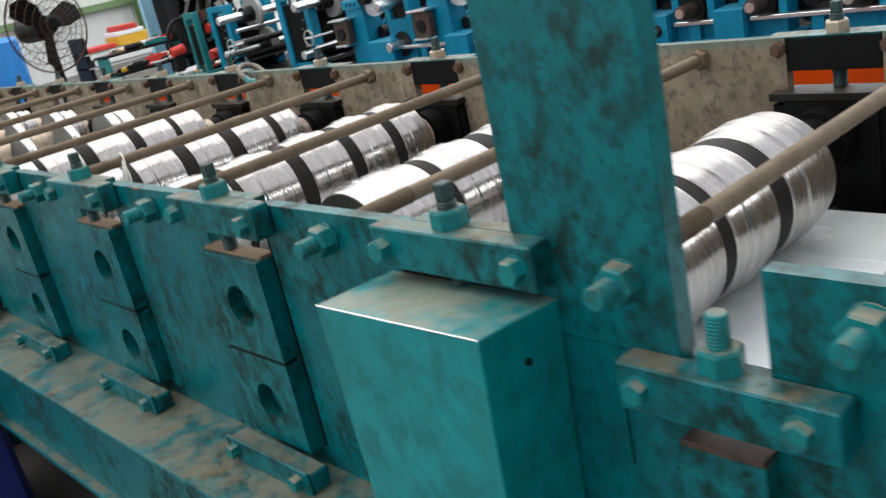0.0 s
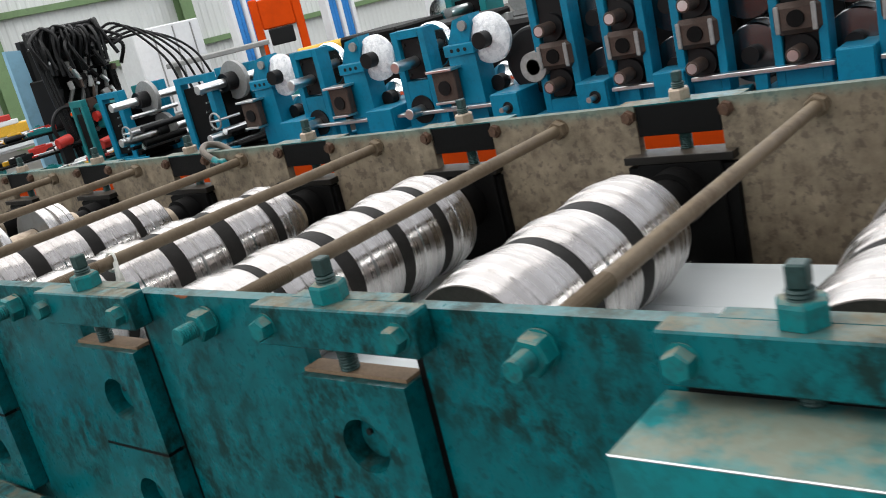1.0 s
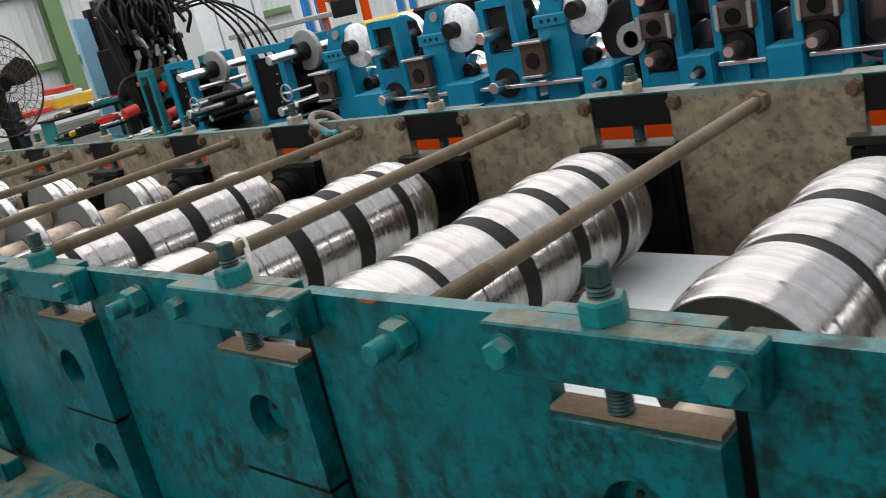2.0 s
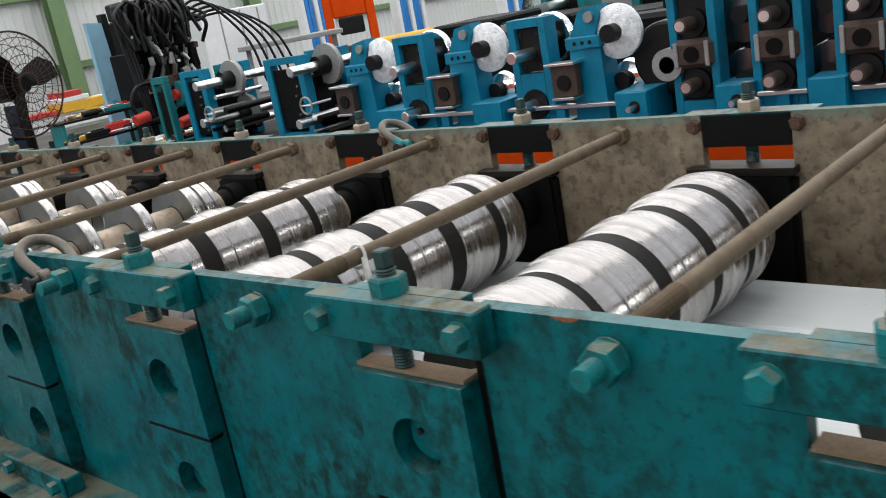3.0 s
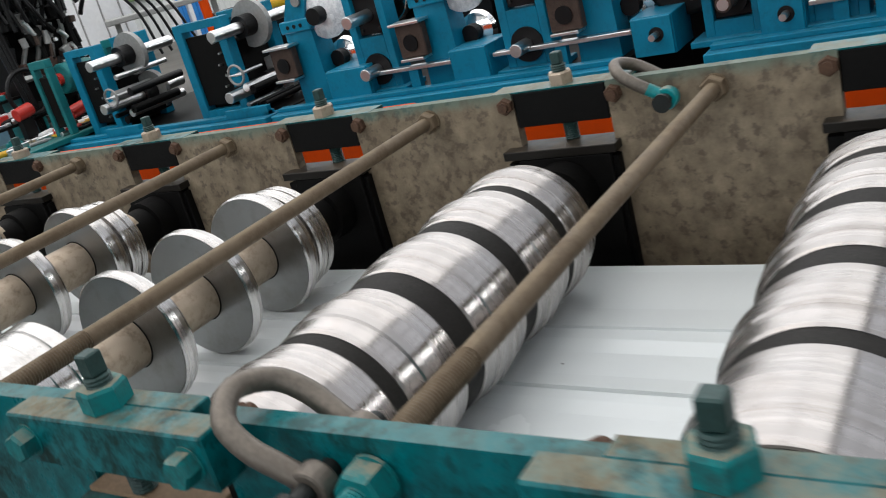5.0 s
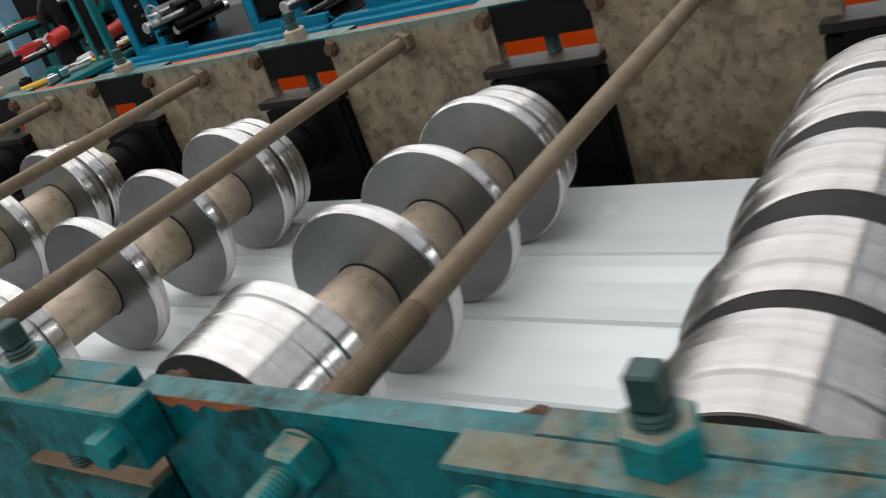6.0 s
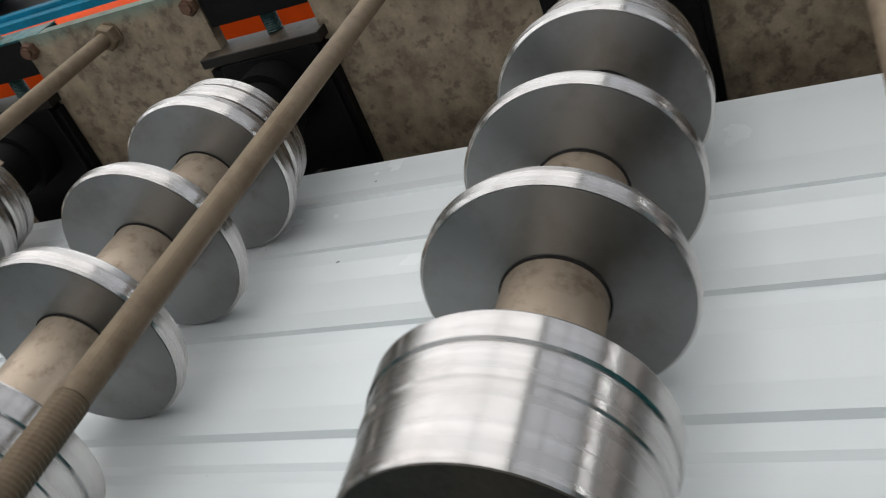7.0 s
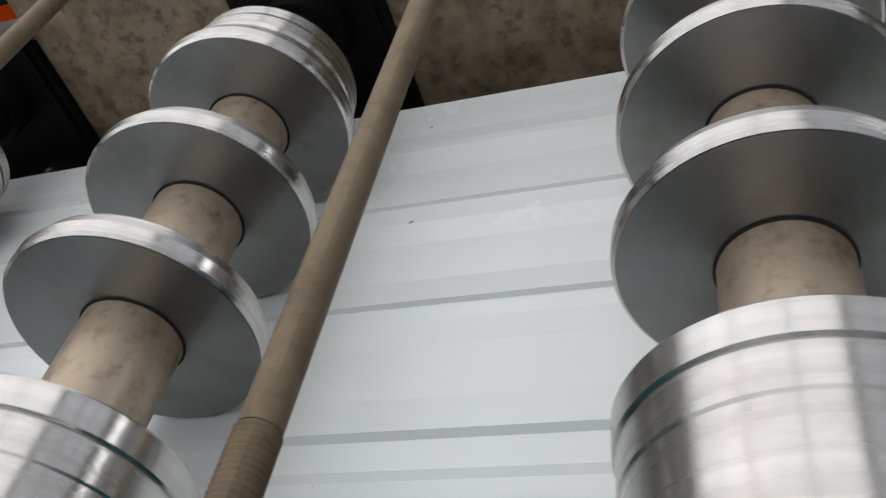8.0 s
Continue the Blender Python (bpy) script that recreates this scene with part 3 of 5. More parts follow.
def roll_striped(parent, x_near, bands, x_far):
    """A full-width roll: polished rings with dark recessed bands between them."""
    cuts = [x_near] + [v for b in bands for v in b] + [x_far]
    for x0, x1 in zip(cuts[0::2], cuts[1::2]):
        taper = 0.004 if x1 == x_far else 0.0
        part("roll_ring", facets([(x, r - taper * (x - x0) / (x1 - x0)) for x, r in ring_profile(x0, x1)]), ROLL_SATIN, parent)
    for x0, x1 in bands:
        turned(part("band", lathe(B(), [(x0 + 0.0005, RR - 0.0085), (x1 - 0.0005, RR - 0.0085)], 72), BAND, parent, "matt dark recessed band"))
    turned(part("end_face", lathe(B(), [(x_near - 0.002, 0.04), (x_near - 0.002, RR - 0.009), (x_near - 0.0003, RR - 0.008)], 72), FACE_DARK, parent, "dark grey-brown end face"))
    turned(part("shaft", lathe(B(), [(0.022, 0.032), (x_near, 0.032), (x_far, 0.034), (x_far + 0.001, 0.05), (x_far + 0.05, 0.05), (x_far + 0.051, 0.034), (0.93, 0.034)], 32), SPACER, parent, "dull steel shaft"))


def disc(parent, x0, x1, r, name="forming_disc"):
    part(name, facets([(x0, r - 0.003), (x0 + 0.0025, r - 0.0003), (x0 + 0.45 * (x1 - x0), r), (x0 + 0.5 * (x1 - x0), r - 0.0015), (x1 - 0.006, r - 0.005), (x1, r - 0.012)]), ROLL, parent)
    turned(part("disc_face", lathe(B(), [(x0 - 0.0008, 0.0435), (x0 - 0.0008, r - 0.0035)], 80), ROLL_FACE, parent, "matt turned face"))


def roll_discs(parent):
    """A shaft with three thin discs, a wide stepped near roll and a stepped far wheel."""
    part("near_roll", facets([(0.127, 0.0975), (0.1295, 0.0990), (0.185, 0.1012), (0.1868, 0.1027), (0.212, 0.1040), (0.2132, 0.1031), (0.2152, 0.1060), (0.236, 0.1072), (0.238, 0.1062)]), ROLL, parent)
    turned(part("end_face", lathe(B(), [(0.126, 0.035), (0.126, 0.0968), (0.1272, 0.0974)], 80), FACE_DARK, parent, "dark grey-brown end face"))
    disc(parent, 0.369, 0.4025, DISC_R)
    disc(parent, 0.519, 0.552, DISC_R)
    disc(parent, 0.666, 0.7035, DISC_R)
    part("far_wheel", facets([(0.704, 0.080), (0.714, 0.080), (0.7145, 0.0955), (0.718, 0.0985), (0.734, 0.0985), (0.7345, 0.092), (0.742, 0.092), (0.7425, 0.0955), (0.757, 0.0955), (0.76, 0.091)]), ROLL, parent)
    # thin dark rings paint the shadow where sleeve meets disc
    for x in (0.3672, 0.5172, 0.6642):
        turned(part("joint_shade_ring", lathe(B(), [(x - 0.001, 0.0433), (x, 0.0452), (x + 0.0004, 0.0452)], 48), BAND, parent, "dark ring painting the shadow at the disc joint"))
    for a, b in ((0.238, 0.3685), (0.4027, 0.5185), (0.5522, 0.6655)):
        turned(part("spacer", lathe(B(), [(a, 0.043), (b, 0.043)], 48), SPACER, parent, "dull brownish spacer sleeve"))
    turned(part("shaft", lathe(B(), [(0.022, 0.032), (0.11, 0.032), (0.735, 0.034), (0.766, 0.034), (0.767, 0.05), (0.80, 0.05), (0.801, 0.034), (0.93, 0.034)], 32), SPACER, parent, "dull steel shaft"))


def block(bm, x0, x1, y, z0, z1, half, hz, hr, face, depth):
    """A bearing block with a round recess in its outer face."""
    seg = 32
    sgn = 1 if face == x0 else -1
    other = x1 if face == x0 else x0
    outer = [(y - half, z0), (y + half, z0), (y + half, z1), (y - half, z1)]
    ring = [(y + hr * math.cos(2 * math.pi * (k + 0.5) / seg - 3 * math.pi / 4), hz + hr * math.sin(2 * math.pi * (k + 0.5) / seg - 3 * math.pi / 4)) for k in range(seg)]
    vo = [bm.verts.new((face, *p)) for p in outer]
    vr = [bm.verts.new((face, *p)) for p in ring]
    q = seg // 4
    for c in range(4):
        for k in range(q):
            i = (c * q + k - 1 + 0) % seg
            j = (i + 1) % seg
            if k == 0:
                bm.faces.new((vo[c], vr[j], vr[i]))
            else:
                bm.faces.new((vo[c], vr[j], vr[i]))
        bm.faces.new((vo[c], vo[(c + 1) % 4], vr[(c * q + q - 1) % seg]))
    vb = [bm.verts.new((face + sgn * depth, *p)) for p in ring]
    for k in range(seg):
        bm.faces.new((vr[k], vr[(k + 1) % seg], vb[(k + 1) % seg], vb[k]))
    bm.faces.new(vb)
    vk = [bm.verts.new((other, *p)) for p in outer]
    for c in range(4):
        bm.faces.new((vo[c], vo[(c + 1) % 4], vk[(c + 1) % 4], vk[c]))
    bm.faces.new(vk)
    bmesh.ops.recalc_face_normals(bm, faces=bm.faces)
    return bm


def near_side(parent, zoff=0.0, strip=True):
    """Bearing blocks, clamp bar, bolts and setting screw on the near plate; y = 0 at the station's centre."""
    y = -0.012
    up = part("upper_bearing_block", block(B(), -0.024, 0.018, y, 0.788 + zoff, 0.948 + zoff, 0.081, 0.867 + zoff, 0.034, -0.024, 0.03), TEAL_PLATE, parent, "teal bearing block with a round recess")
    part("lower_bearing_block", block(B(), -0.024, 0.045, y, 0.632, 0.782 + zoff, 0.081, 0.70 + zoff, 0.034, -0.024, 0.03), TEAL_PLATE, parent, "teal bearing block with a round recess")
    # black filler that paints the groove's shade between the two blocks
    part("groove_shade", box(B(), -0.0232, -0.001, y - 0.0805, y + 0.0805, 0.7823 + zoff, 0.7877 + zoff), BLOCK_BLACK, parent, "black strip painting the shade in the groove between the blocks")
    # shade along the block's side, put in as a recessed black strip
    if strip:
        part("side_shade_strip", box(B(), 0.004, 0.017, y - 0.095, y - 0.0818, 0.632, 0.985, 0.001), BLOCK_BLACK, parent, "black strip standing in for the block's shaded side")
    for zc in (0.867 + zoff, 0.70 + zoff):
        part("shaft_end", cyl(B(), (-0.004, y, zc), (0.0055, y, zc), 0.024, seg=24), TEAL, parent)
        part("screw", cyl(B(), (-0.008, y + 0.008, zc + 0.008), (-0.0042, y + 0.008, zc + 0.008), 0.004, seg=10), BOLT_DARK, parent)
    bar = part("clamp_bar", box(box(B(), -0.032, -0.001, y - 0.122, y + 0.122, 0.988 + zoff, 1.037 + zoff, 0.002), -0.0012, 0.021, y - 0.081, y + 0.081, 0.99 + zoff, 1.0365 + zoff, 0.001), TEAL, parent, "teal clamp bar with dust on top")
    for dy in (-0.1, 0.1):
        part("bolt", hex_x(cyl(B(), (-0.032, y + dy, 1.012 + zoff), (-0.0325, y + dy, 1.012 + zoff), 0.016, seg=20), -0.0322, y + dy, 1.012 + zoff, 0.024, 0.015, 0.3 + dy * 3), TEAL_NUT, bar)
    for dy in (-0.1, 0.1):
        part("inner_nut", hex_x(cyl(B(), (0.021, y + dy, 1.012 + zoff), (0.04, y + dy, 1.012 + zoff), 0.008, seg=12), 0.0212, y + dy, 1.012 + zoff, 0.024, 0.012, 0.6, 1), RUST, bar, "rusty nut")
    nut = part("lock_nut", hex_z(B(), -0.004, 0.0, 1.0375 + zoff, 0.036, 0.02, 0.35), TEAL_NUT, bar)
    sc = threaded(B(), (-0.004, 0.0, 0.9535 + zoff), (-0.004, 0.0, 1.066 + zoff), 0.0115)
    box(sc, -0.012, 0.004, -0.008, 0.008, 1.066 + zoff, 1.086 + zoff, 0.0015)
    part("setting_screw", sc, SCREW_FAR, bar, "greasy dark green setting screw")
    # shim under the screw
    part("pad", box(B(), -0.014, 0.012, y - 0.078, y + 0.078, 0.9485 + zoff, 0.953 + zoff), PAD, up, "dusty tan top")


def far_side(parent, lo=-0.104):
    part("bearing_block", box(B(), 0.888, 0.955, -0.081, 0.081, 0.632, 0.922, 0.002), BLOCK_BLACK, parent, "greasy black bearing block")
    part("guide_plate", box(B(), 0.897, 0.9145, lo, 0.105, 0.62, 0.915, 0.001), BLOCK_BLACK, parent, "greasy black guide plate")
    part("block_lid", box(B(), 0.887, 0.95, lo - 0.002, 0.107, 0.9225, 0.937, 0.001), LID, parent, "dirty lid plate")
    # the shadow on this bar's inner face is put into its black colour
    bar = part("clamp_bar", box(box(B(), 0.9375, 0.965, -0.122, 0.122, 0.971, 1.028, 0.002), 0.9155, 0.937, -0.081, 0.081, 0.970, 1.0275, 0.001), BLOCK_BLACK, parent, "clamp bar coloured black for its shaded inner face")
    part("bar_top", box(B(), 0.916, 0.965, -0.121, 0.121, 1.0282, 1.0305), TEAL, bar)
    for dy in (-0.095, 0.095):
        part("bolt", hex_x(cyl(B(), (0.9145, dy, 1.010), (0.899, dy, 1.010), 0.0085, seg=12), 0.9148, dy, 1.010, 0.025, 0.011, 0.4 + dy), RUST, bar, "rusty nut")
    part("lock_nut", hex_z(B(), 0.94, 0.0, 1.0307, 0.036, 0.02, 0.5), SPACER, bar, "dusty grey lock nut")
    sc = threaded(B(), (0.94, 0, 0.9372), (0.94, 0, 1.062), 0.0125)
    box(sc, 0.932, 0.948, -0.008, 0.008, 1.062, 1.082, 0.0015)
    part("setting_screw", sc, SCREW_FAR, bar)
    part("hub", soft_edges_bm(lathe(B(), [(0.79, 0.036), (0.791, 0.046), (0.84, 0.046), (0.841, 0.056), (0.8868, 0.056)], 32)), BLOCK_BLACK, parent, "greasy black hub").location = (0, ROLL_DY, RZ)


STRIPES = {0.25: (0.215, [(0.365, 0.393), (0.512, 0.553)], 0.70), 0.75: (0.215, [(0.365, 0.393), (0.512, 0.553)], 0.70),
           1.25: (0.125, [(0.252, 0.272), (0.398, 0.435), (0.543, 0.575), (0.670, 0.698)], 0.785),
           1.75: (0.125, [(0.257, 0.284), (0.398, 0.437), (0.537, 0.578), (0.680, 0.706)], 0.775),
           2.25: (0.115, [(0.224, 0.246), (0.349, 0.392), (0.506, 0.543), (0.646, 0.667)], 0.755)}
disc_station = None
for s in stations:
    if s in STRIPES:
        st = thing("forming_station", "roll station with a polished steel roll and dark bands", "roll station", "roll stations", (0, s, 0))
        holder = part("top_roll", lathe(B(), [(0.2, 0.02), (0.4, 0.02)], 12), SPACER, st, "polished steel roll with black bands")
        holder.location = (0, ROLL_DY, RZ)
        near_side(st, strip=s > 0.3)
        far_side(st, -0.104 if s < 1.0 else -0.09)
        roll_striped(holder, *STRIPES[s])
        lr = part("lower_roll", lathe(B(), [(0.06, 0.03), (0.09, 0.03), (0.091, 0.033), (0.84, 0.033), (0.841, 0.03), (0.9, 0.03)], 40), ROLL, st)
        lr.location = (0, 0, 0.70)
    elif disc_station is None:
        st = thing("forming_station", "roll station with three thin steel discs on a shaft", "roll station", "roll stations", (0, s, 0))
        holder = part("top_roll", lathe(B(), [(0.2, 0.02), (0.4, 0.02)], 12), SPACER, st, "steel shaft carrying thin polished discs")
        holder.location = (0, ROLL_DY, DISC_Z)
        near_side(st)
        far_side(st, -0.09)
        roll_discs(holder)
        lr = part("lower_roll", lathe(B(), [(0.06, 0.03), (0.09, 0.03), (0.091, 0.033), (0.84, 0.033), (0.841, 0.03), (0.9, 0.03)], 40), ROLL, st)
        lr.location = (0, 0, 0.70)
        disc_station = st
    else:
        st = copy_thing(disc_station, Matrix.Translation((0, s, 0)))
        for ch in st.children:
            if ch.name.startswith("top_roll"):
                ch.rotation_euler = (s * 2.3, 0, 0)
                ch.location.y = ROLL_DY + 0.006

# entry station, set lower
es = thing("entry_station", "low entry guide station with a clamp bar", "roll station", at=(0, ENTRY, 0))
part("bearing_block", block(B(), -0.024, 0.015, 0.012, 0.632, 0.856, 0.042, 0.77, 0.026, -0.024, 0.016), TEAL, es)
eb = part("clamp_bar", box(B(), -0.034, -0.0015, -0.102, 0.105, 0.886, 0.9355, 0.002), TEAL, es, "teal clamp bar with rusty dusty top")
box_in = part("tongue", box(B(), -0.001, 0.021, -0.028, 0.053, 0.888, 0.9285, 0.001), TEAL, eb)
for dy in (-0.07, 0.082):
    part("bolt", hex_x(cyl(B(), (-0.034, dy, 0.911), (-0.0345, dy, 0.911), 0.015, seg=20), -0.0342, dy, 0.911, 0.022, 0.012, 0.5), TEAL_NUT, eb)
part("lock_nut", hex_z(B(), -0.008, 0.01, 0.936, 0.036, 0.022, 0.3), TEAL_NUT, eb)
part("setting_screw", threaded(B(), (-0.008, 0.01, 0.936), (-0.008, 0.01, 0.99), 0.0105), TEAL_NUT, eb)
part("pad", box(B(), -0.022, 0.012, -0.028, 0.052, 0.8565, 0.862), BROWN, es, "rusty brown top")

# tie rods between the plates
rod_proto = thing("tie_rod", "dusty steel tie rod with threaded ends and hexagon nuts", "tie rod", "tie rods between side plates", (0, 0, 1.0))
rod_main = part("rod", cyl(B(), (0.15, 0, 0), (0.93, 0, 0), 0.0114, seg=24), ROD, rod_proto)
soft_edges(rod_main)
thr = threaded(B(), (0.021, 0, 0), (0.15, 0, 0), 0.0124)
part("threaded_end", thr, ROD, rod_proto)
part("stud", threaded(B(), (-0.05, NEAR_OFF, -0.004), (-0.0005, NEAR_OFF, -0.004), 0.0118), TEAL_NUT, rod_proto, "painted stud end")
part("nut", hex_x(cyl(B(), (-0.001, NEAR_OFF, -0.004), (-0.004, NEAR_OFF, -0.004), 0.021, seg=28), -0.004, NEAR_OFF, -0.004, 0.036, 0.02, 0.15), TEAL_NUT, rod_proto, "teal painted nut")
part("inner_nut", hex_x(cyl(B(), (0.9148, 0, 0), (0.911, 0, 0), 0.02, seg=28), 0.911, 0, 0, 0.034, 0.016, 0.4), ROD, rod_proto, "dusty nut and washer")
for k, y in enumerate([0.5 * i for i in range(1, 15)] + [0.042]):
    copy_thing(rod_proto, Matrix.Translation((0, y, 1.008 if y < 0.1 else 1.0)))
rod_proto.location = (0, -0.177, 1.0)

# foot clips on the base flange
clip_proto = thing("foot_clip", "teal clip bolted along the base flange", "clip", "foot clips", (0, 0.25, 0.6))
part("strip", box(box(B(), -0.07, -0.064, -0.115, 0.115, 0.0, 0.04, 0.002), -0.0641, -0.03, -0.114, 0.114, 0.0, 0.034, 0.003), TEAL, clip_proto)
part("bolt", hex_x(B(), -0.07, -0.09, 0.02, 0.022, 0.014), TEAL_NUT, clip_proto)
part("bolt", hex_x(B(), -0.07, 0.09, 0.02, 0.022, 0.014), TEAL_NUT, clip_proto)
for s in stations[1:]:
    copy_thing(clip_proto, Matrix.Translation((0, s - 0.03, 0.6)))
for ch in list(clip_proto.children):
    bpy.data.objects.remove(ch)
bpy.data.objects.remove(clip_proto)


# the sheet that is being formed
PROFILE = [(0.075, 0.003), (0.281, 0.003), (0.296, 0.0), (0.303, 0.004), (0.305, 0.001), (0.3335, 0.001), (0.3385, 0.0075), (0.376, 0.001),
           (0.437, 0.0), (0.462, 0.0048), (0.464, 0.001), (0.486, 0.001), (0.4885, 0.0062), (0.522, 0.001), (0.577, 0.0), (0.605, 0.0055), (0.607, 0.001),
           (0.638, 0.001), (0.6400, 0.0050), (0.703, -0.002), (0.838, 0.0)]
SIDE_STEP = [(0.715, -0.001), (0.744, 0.001), (0.7475, 0.006), (0.775, 0.0005)]     # pressed in farther along the line


def profile_depth(x, prof):
    """Height of the ribs: a slanting strip, a narrow channel, a sharp riser and a long fall."""
    for (x0, d0), (x1, d1) in zip(prof, prof[1:]):
        if x0 <= x <= x1:
            return d0 + (d1 - d0) * (x - x0) / (x1 - x0)
    return 0.0


sheet_x = sorted({0.075, 0.13, 0.838, 0.82, *[p[0] for p in PROFILE], *[p[0] for p in SIDE_STEP]})
sheet_y = [-1.25 + 0.125 * i for i in range(69)]
sb = B()
grid = []
for y in sheet_y:
    f = min(1.0, max(0.35, (y + 0.2) / 2.6))
    late = min(1.0, max(0.0, (y - 2.72) / 0.2))
    row = []
    for x in sheet_x:
        d = f * profile_depth(x, PROFILE)
        if SIDE_STEP[0][0] <= x <= SIDE_STEP[-1][0]:
            d = (1 - late) * d + late * profile_depth(x, SIDE_STEP)
        z = 0.7490 + d + 0.010 * (1 - f) * (math.sin((x - 0.1) * 8.5) ** 2 - 1)
        if x > 0.835 or x < 0.08:
            z += 0.002
        row.append(z)
    grid.append(row)
top = [[sb.verts.new((x, y, z)) for x, z in zip(sheet_x, row)] for y, row in zip(sheet_y, grid)]
bot = [[sb.verts.new((x, y, z - 0.0012)) for x, z in zip(sheet_x, row)] for y, row in zip(sheet_y, grid)]
for layer in (top, bot):
    for i in range(len(sheet_y) - 1):
        for j in range(len(sheet_x) - 1):
            sb.faces.new((layer[i][j], layer[i][j + 1], layer[i + 1][j + 1], layer[i + 1][j]))
for j in (0, len(sheet_x) - 1):
    for i in range(len(sheet_y) - 1):
        sb.faces.new((top[i][j], top[i + 1][j], bot[i + 1][j], bot[i][j]))
bmesh.ops.recalc_face_normals(sb, faces=sb.faces)
tagged(part("steel_sheet", sb, SHEET), "white coated steel sheet being formed into ribs", "sheet")


# lifting shackles hooked over the plates
def shackle(y, z, x_mid, painted):
    """A bow that straddles a plate, its pin through the plate, leaning away along the machine."""
    th = thing("shackle", "grey lifting shackle partly painted teal on the plate edge", "shackle", "lifting shackles", (x_mid, y, z))
    u = Vector((0, 0.84, 0.54)).normalized()
    side = [(-0.030, 0.0), (-0.033, 0.025), (-0.036, 0.055), (-0.028, 0.083), (0.0, 0.098), (0.028, 0.083), (0.036, 0.055), (0.033, 0.025), (0.030, 0.0)]
    bow = curve_pts([(x, *(u * d).yz) for x, d in side], 32)
    soft_edges(part("bow", tube(B(), bow[5:-5] if painted else bow, 0.0095, 12), SHACKLE, th), 60)
    if painted:
        for leg in (bow[:6], bow[-6:]):
            soft_edges(part("leg", tube(B(), leg, 0.0098, 12), TEAL_LIGHT, th, "teal painted leg"), 60)
    for sx in (-0.030, 0.030):
        part("eye", cyl(B(), (sx - 0.009, 0, 0), (sx + 0.009, 0, 0), 0.017, seg=24, bev=0.003), TEAL_LIGHT if painted else SHACKLE, th)
    part("pin", cyl(B(), (-0.056, 0, 0), (0.05, 0, 0), 0.009, seg=16, bev=0.002), BOLT_DARK, th)
    part("pin_head", cyl(B(), (-0.062, 0, 0), (-0.0562, 0, 0), 0.014, seg=18), BOLT_DARK, th)
    return th


SHACKLE = plain("dull_forged_steel", (0.17, 0.145, 0.12), 0.45, 0.5, 0.4, 30)
shackle(2.03, 1.0, 0.01, False)
shackle(2.066, 0.997, 0.926, True)
# cable tie round a rod
ct = thing("cable_tie", "off-white cable tie looped round a tie rod", "cable tie", at=(0.18, 1.5, 1.0))
loop = [(0.004 * math.sin(a), 0.016 * math.cos(a), 0.016 * math.sin(a)) for a in [i * math.pi / 8 for i in range(17)]]
part("loop", tube(B(), loop, 0.0025, 6), STRING, ct)
part("tail", tube(B(), curve_pts([(0.0, -0.014, 0.0), (-0.012, -0.026, -0.03), (-0.02, -0.022, -0.065), (-0.016, -0.03, -0.10)], 10), 0.0046, 6), STRING, ct)
part("tail", tube(B(), curve_pts([(0.0, -0.01, -0.012), (0.0, -0.018, -0.04), (-0.008, -0.012, -0.092)], 8), 0.0042, 6), STRING, ct)
# blue plastic crate under the flange
cr = thing("plastic_crate", "deep blue plastic crate beside the machine base", "crate", at=(-0.28, 2.3, 0.0))
part("body", box(B(), -0.15, 0.15, -0.25, 0.25, 0.0, 0.56, 0.02), DEEP_BLUE, cr)
part("rim", box(box(box(box(B(), -0.17, 0.17, -0.27, -0.24, 0.55, 0.6, 0.005), -0.17, 0.17, 0.24, 0.27, 0.55, 0.6, 0.005), -0.17, -0.14, -0.24, 0.24, 0.55, 0.6, 0.005), 0.14, 0.17, -0.24, 0.24, 0.55, 0.6, 0.005), DEEP_BLUE, cr)
# orange guard beam in the aisle
ob_ = thing("guard_beam", "long orange painted steel beam on posts beside the machine", "beam", at=(2.0, 0, 0))
part("beam", box(B(), -0.06, 0.04, 3.3, 6.2, 0.46, 0.778, 0.006), ORANGE, ob_)
part("beam", box(B(), -0.06, -0.02, -2.5, 3.2995, 0.46, 0.768, 0.006), ORANGE, ob_)
for y in (-2.2, -0.2, 1.8, 3.8, 5.9):
    part("leg", box(B(), -0.055, -0.025, y, y + 0.1, 0.0, 0.46), ORANGE, ob_)

# ---- tube mill behind ----
mill = thing("mill_bed", "blue painted mill bed with machined top", "machine bed", at=(0, 0, 0))
for y0, y1 in ((-4.0, 2.84), (3.24, 5.46), (5.5, 7.6)):
    part("bed_top", box(B(), 3.78, 5.0, y0, y1, 0.40, 0.448, 0.004), BLOCK_BLACK, mill, "black bed top")
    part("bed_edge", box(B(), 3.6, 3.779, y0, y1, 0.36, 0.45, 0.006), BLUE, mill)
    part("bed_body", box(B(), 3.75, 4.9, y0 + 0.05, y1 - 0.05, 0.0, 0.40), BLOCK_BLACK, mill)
    part("bed_rail", box(B(), 3.66, 3.72, y0 + 0.02, y1 - 0.02, 0.4505, 0.475, 0.003), BLUE, mill)

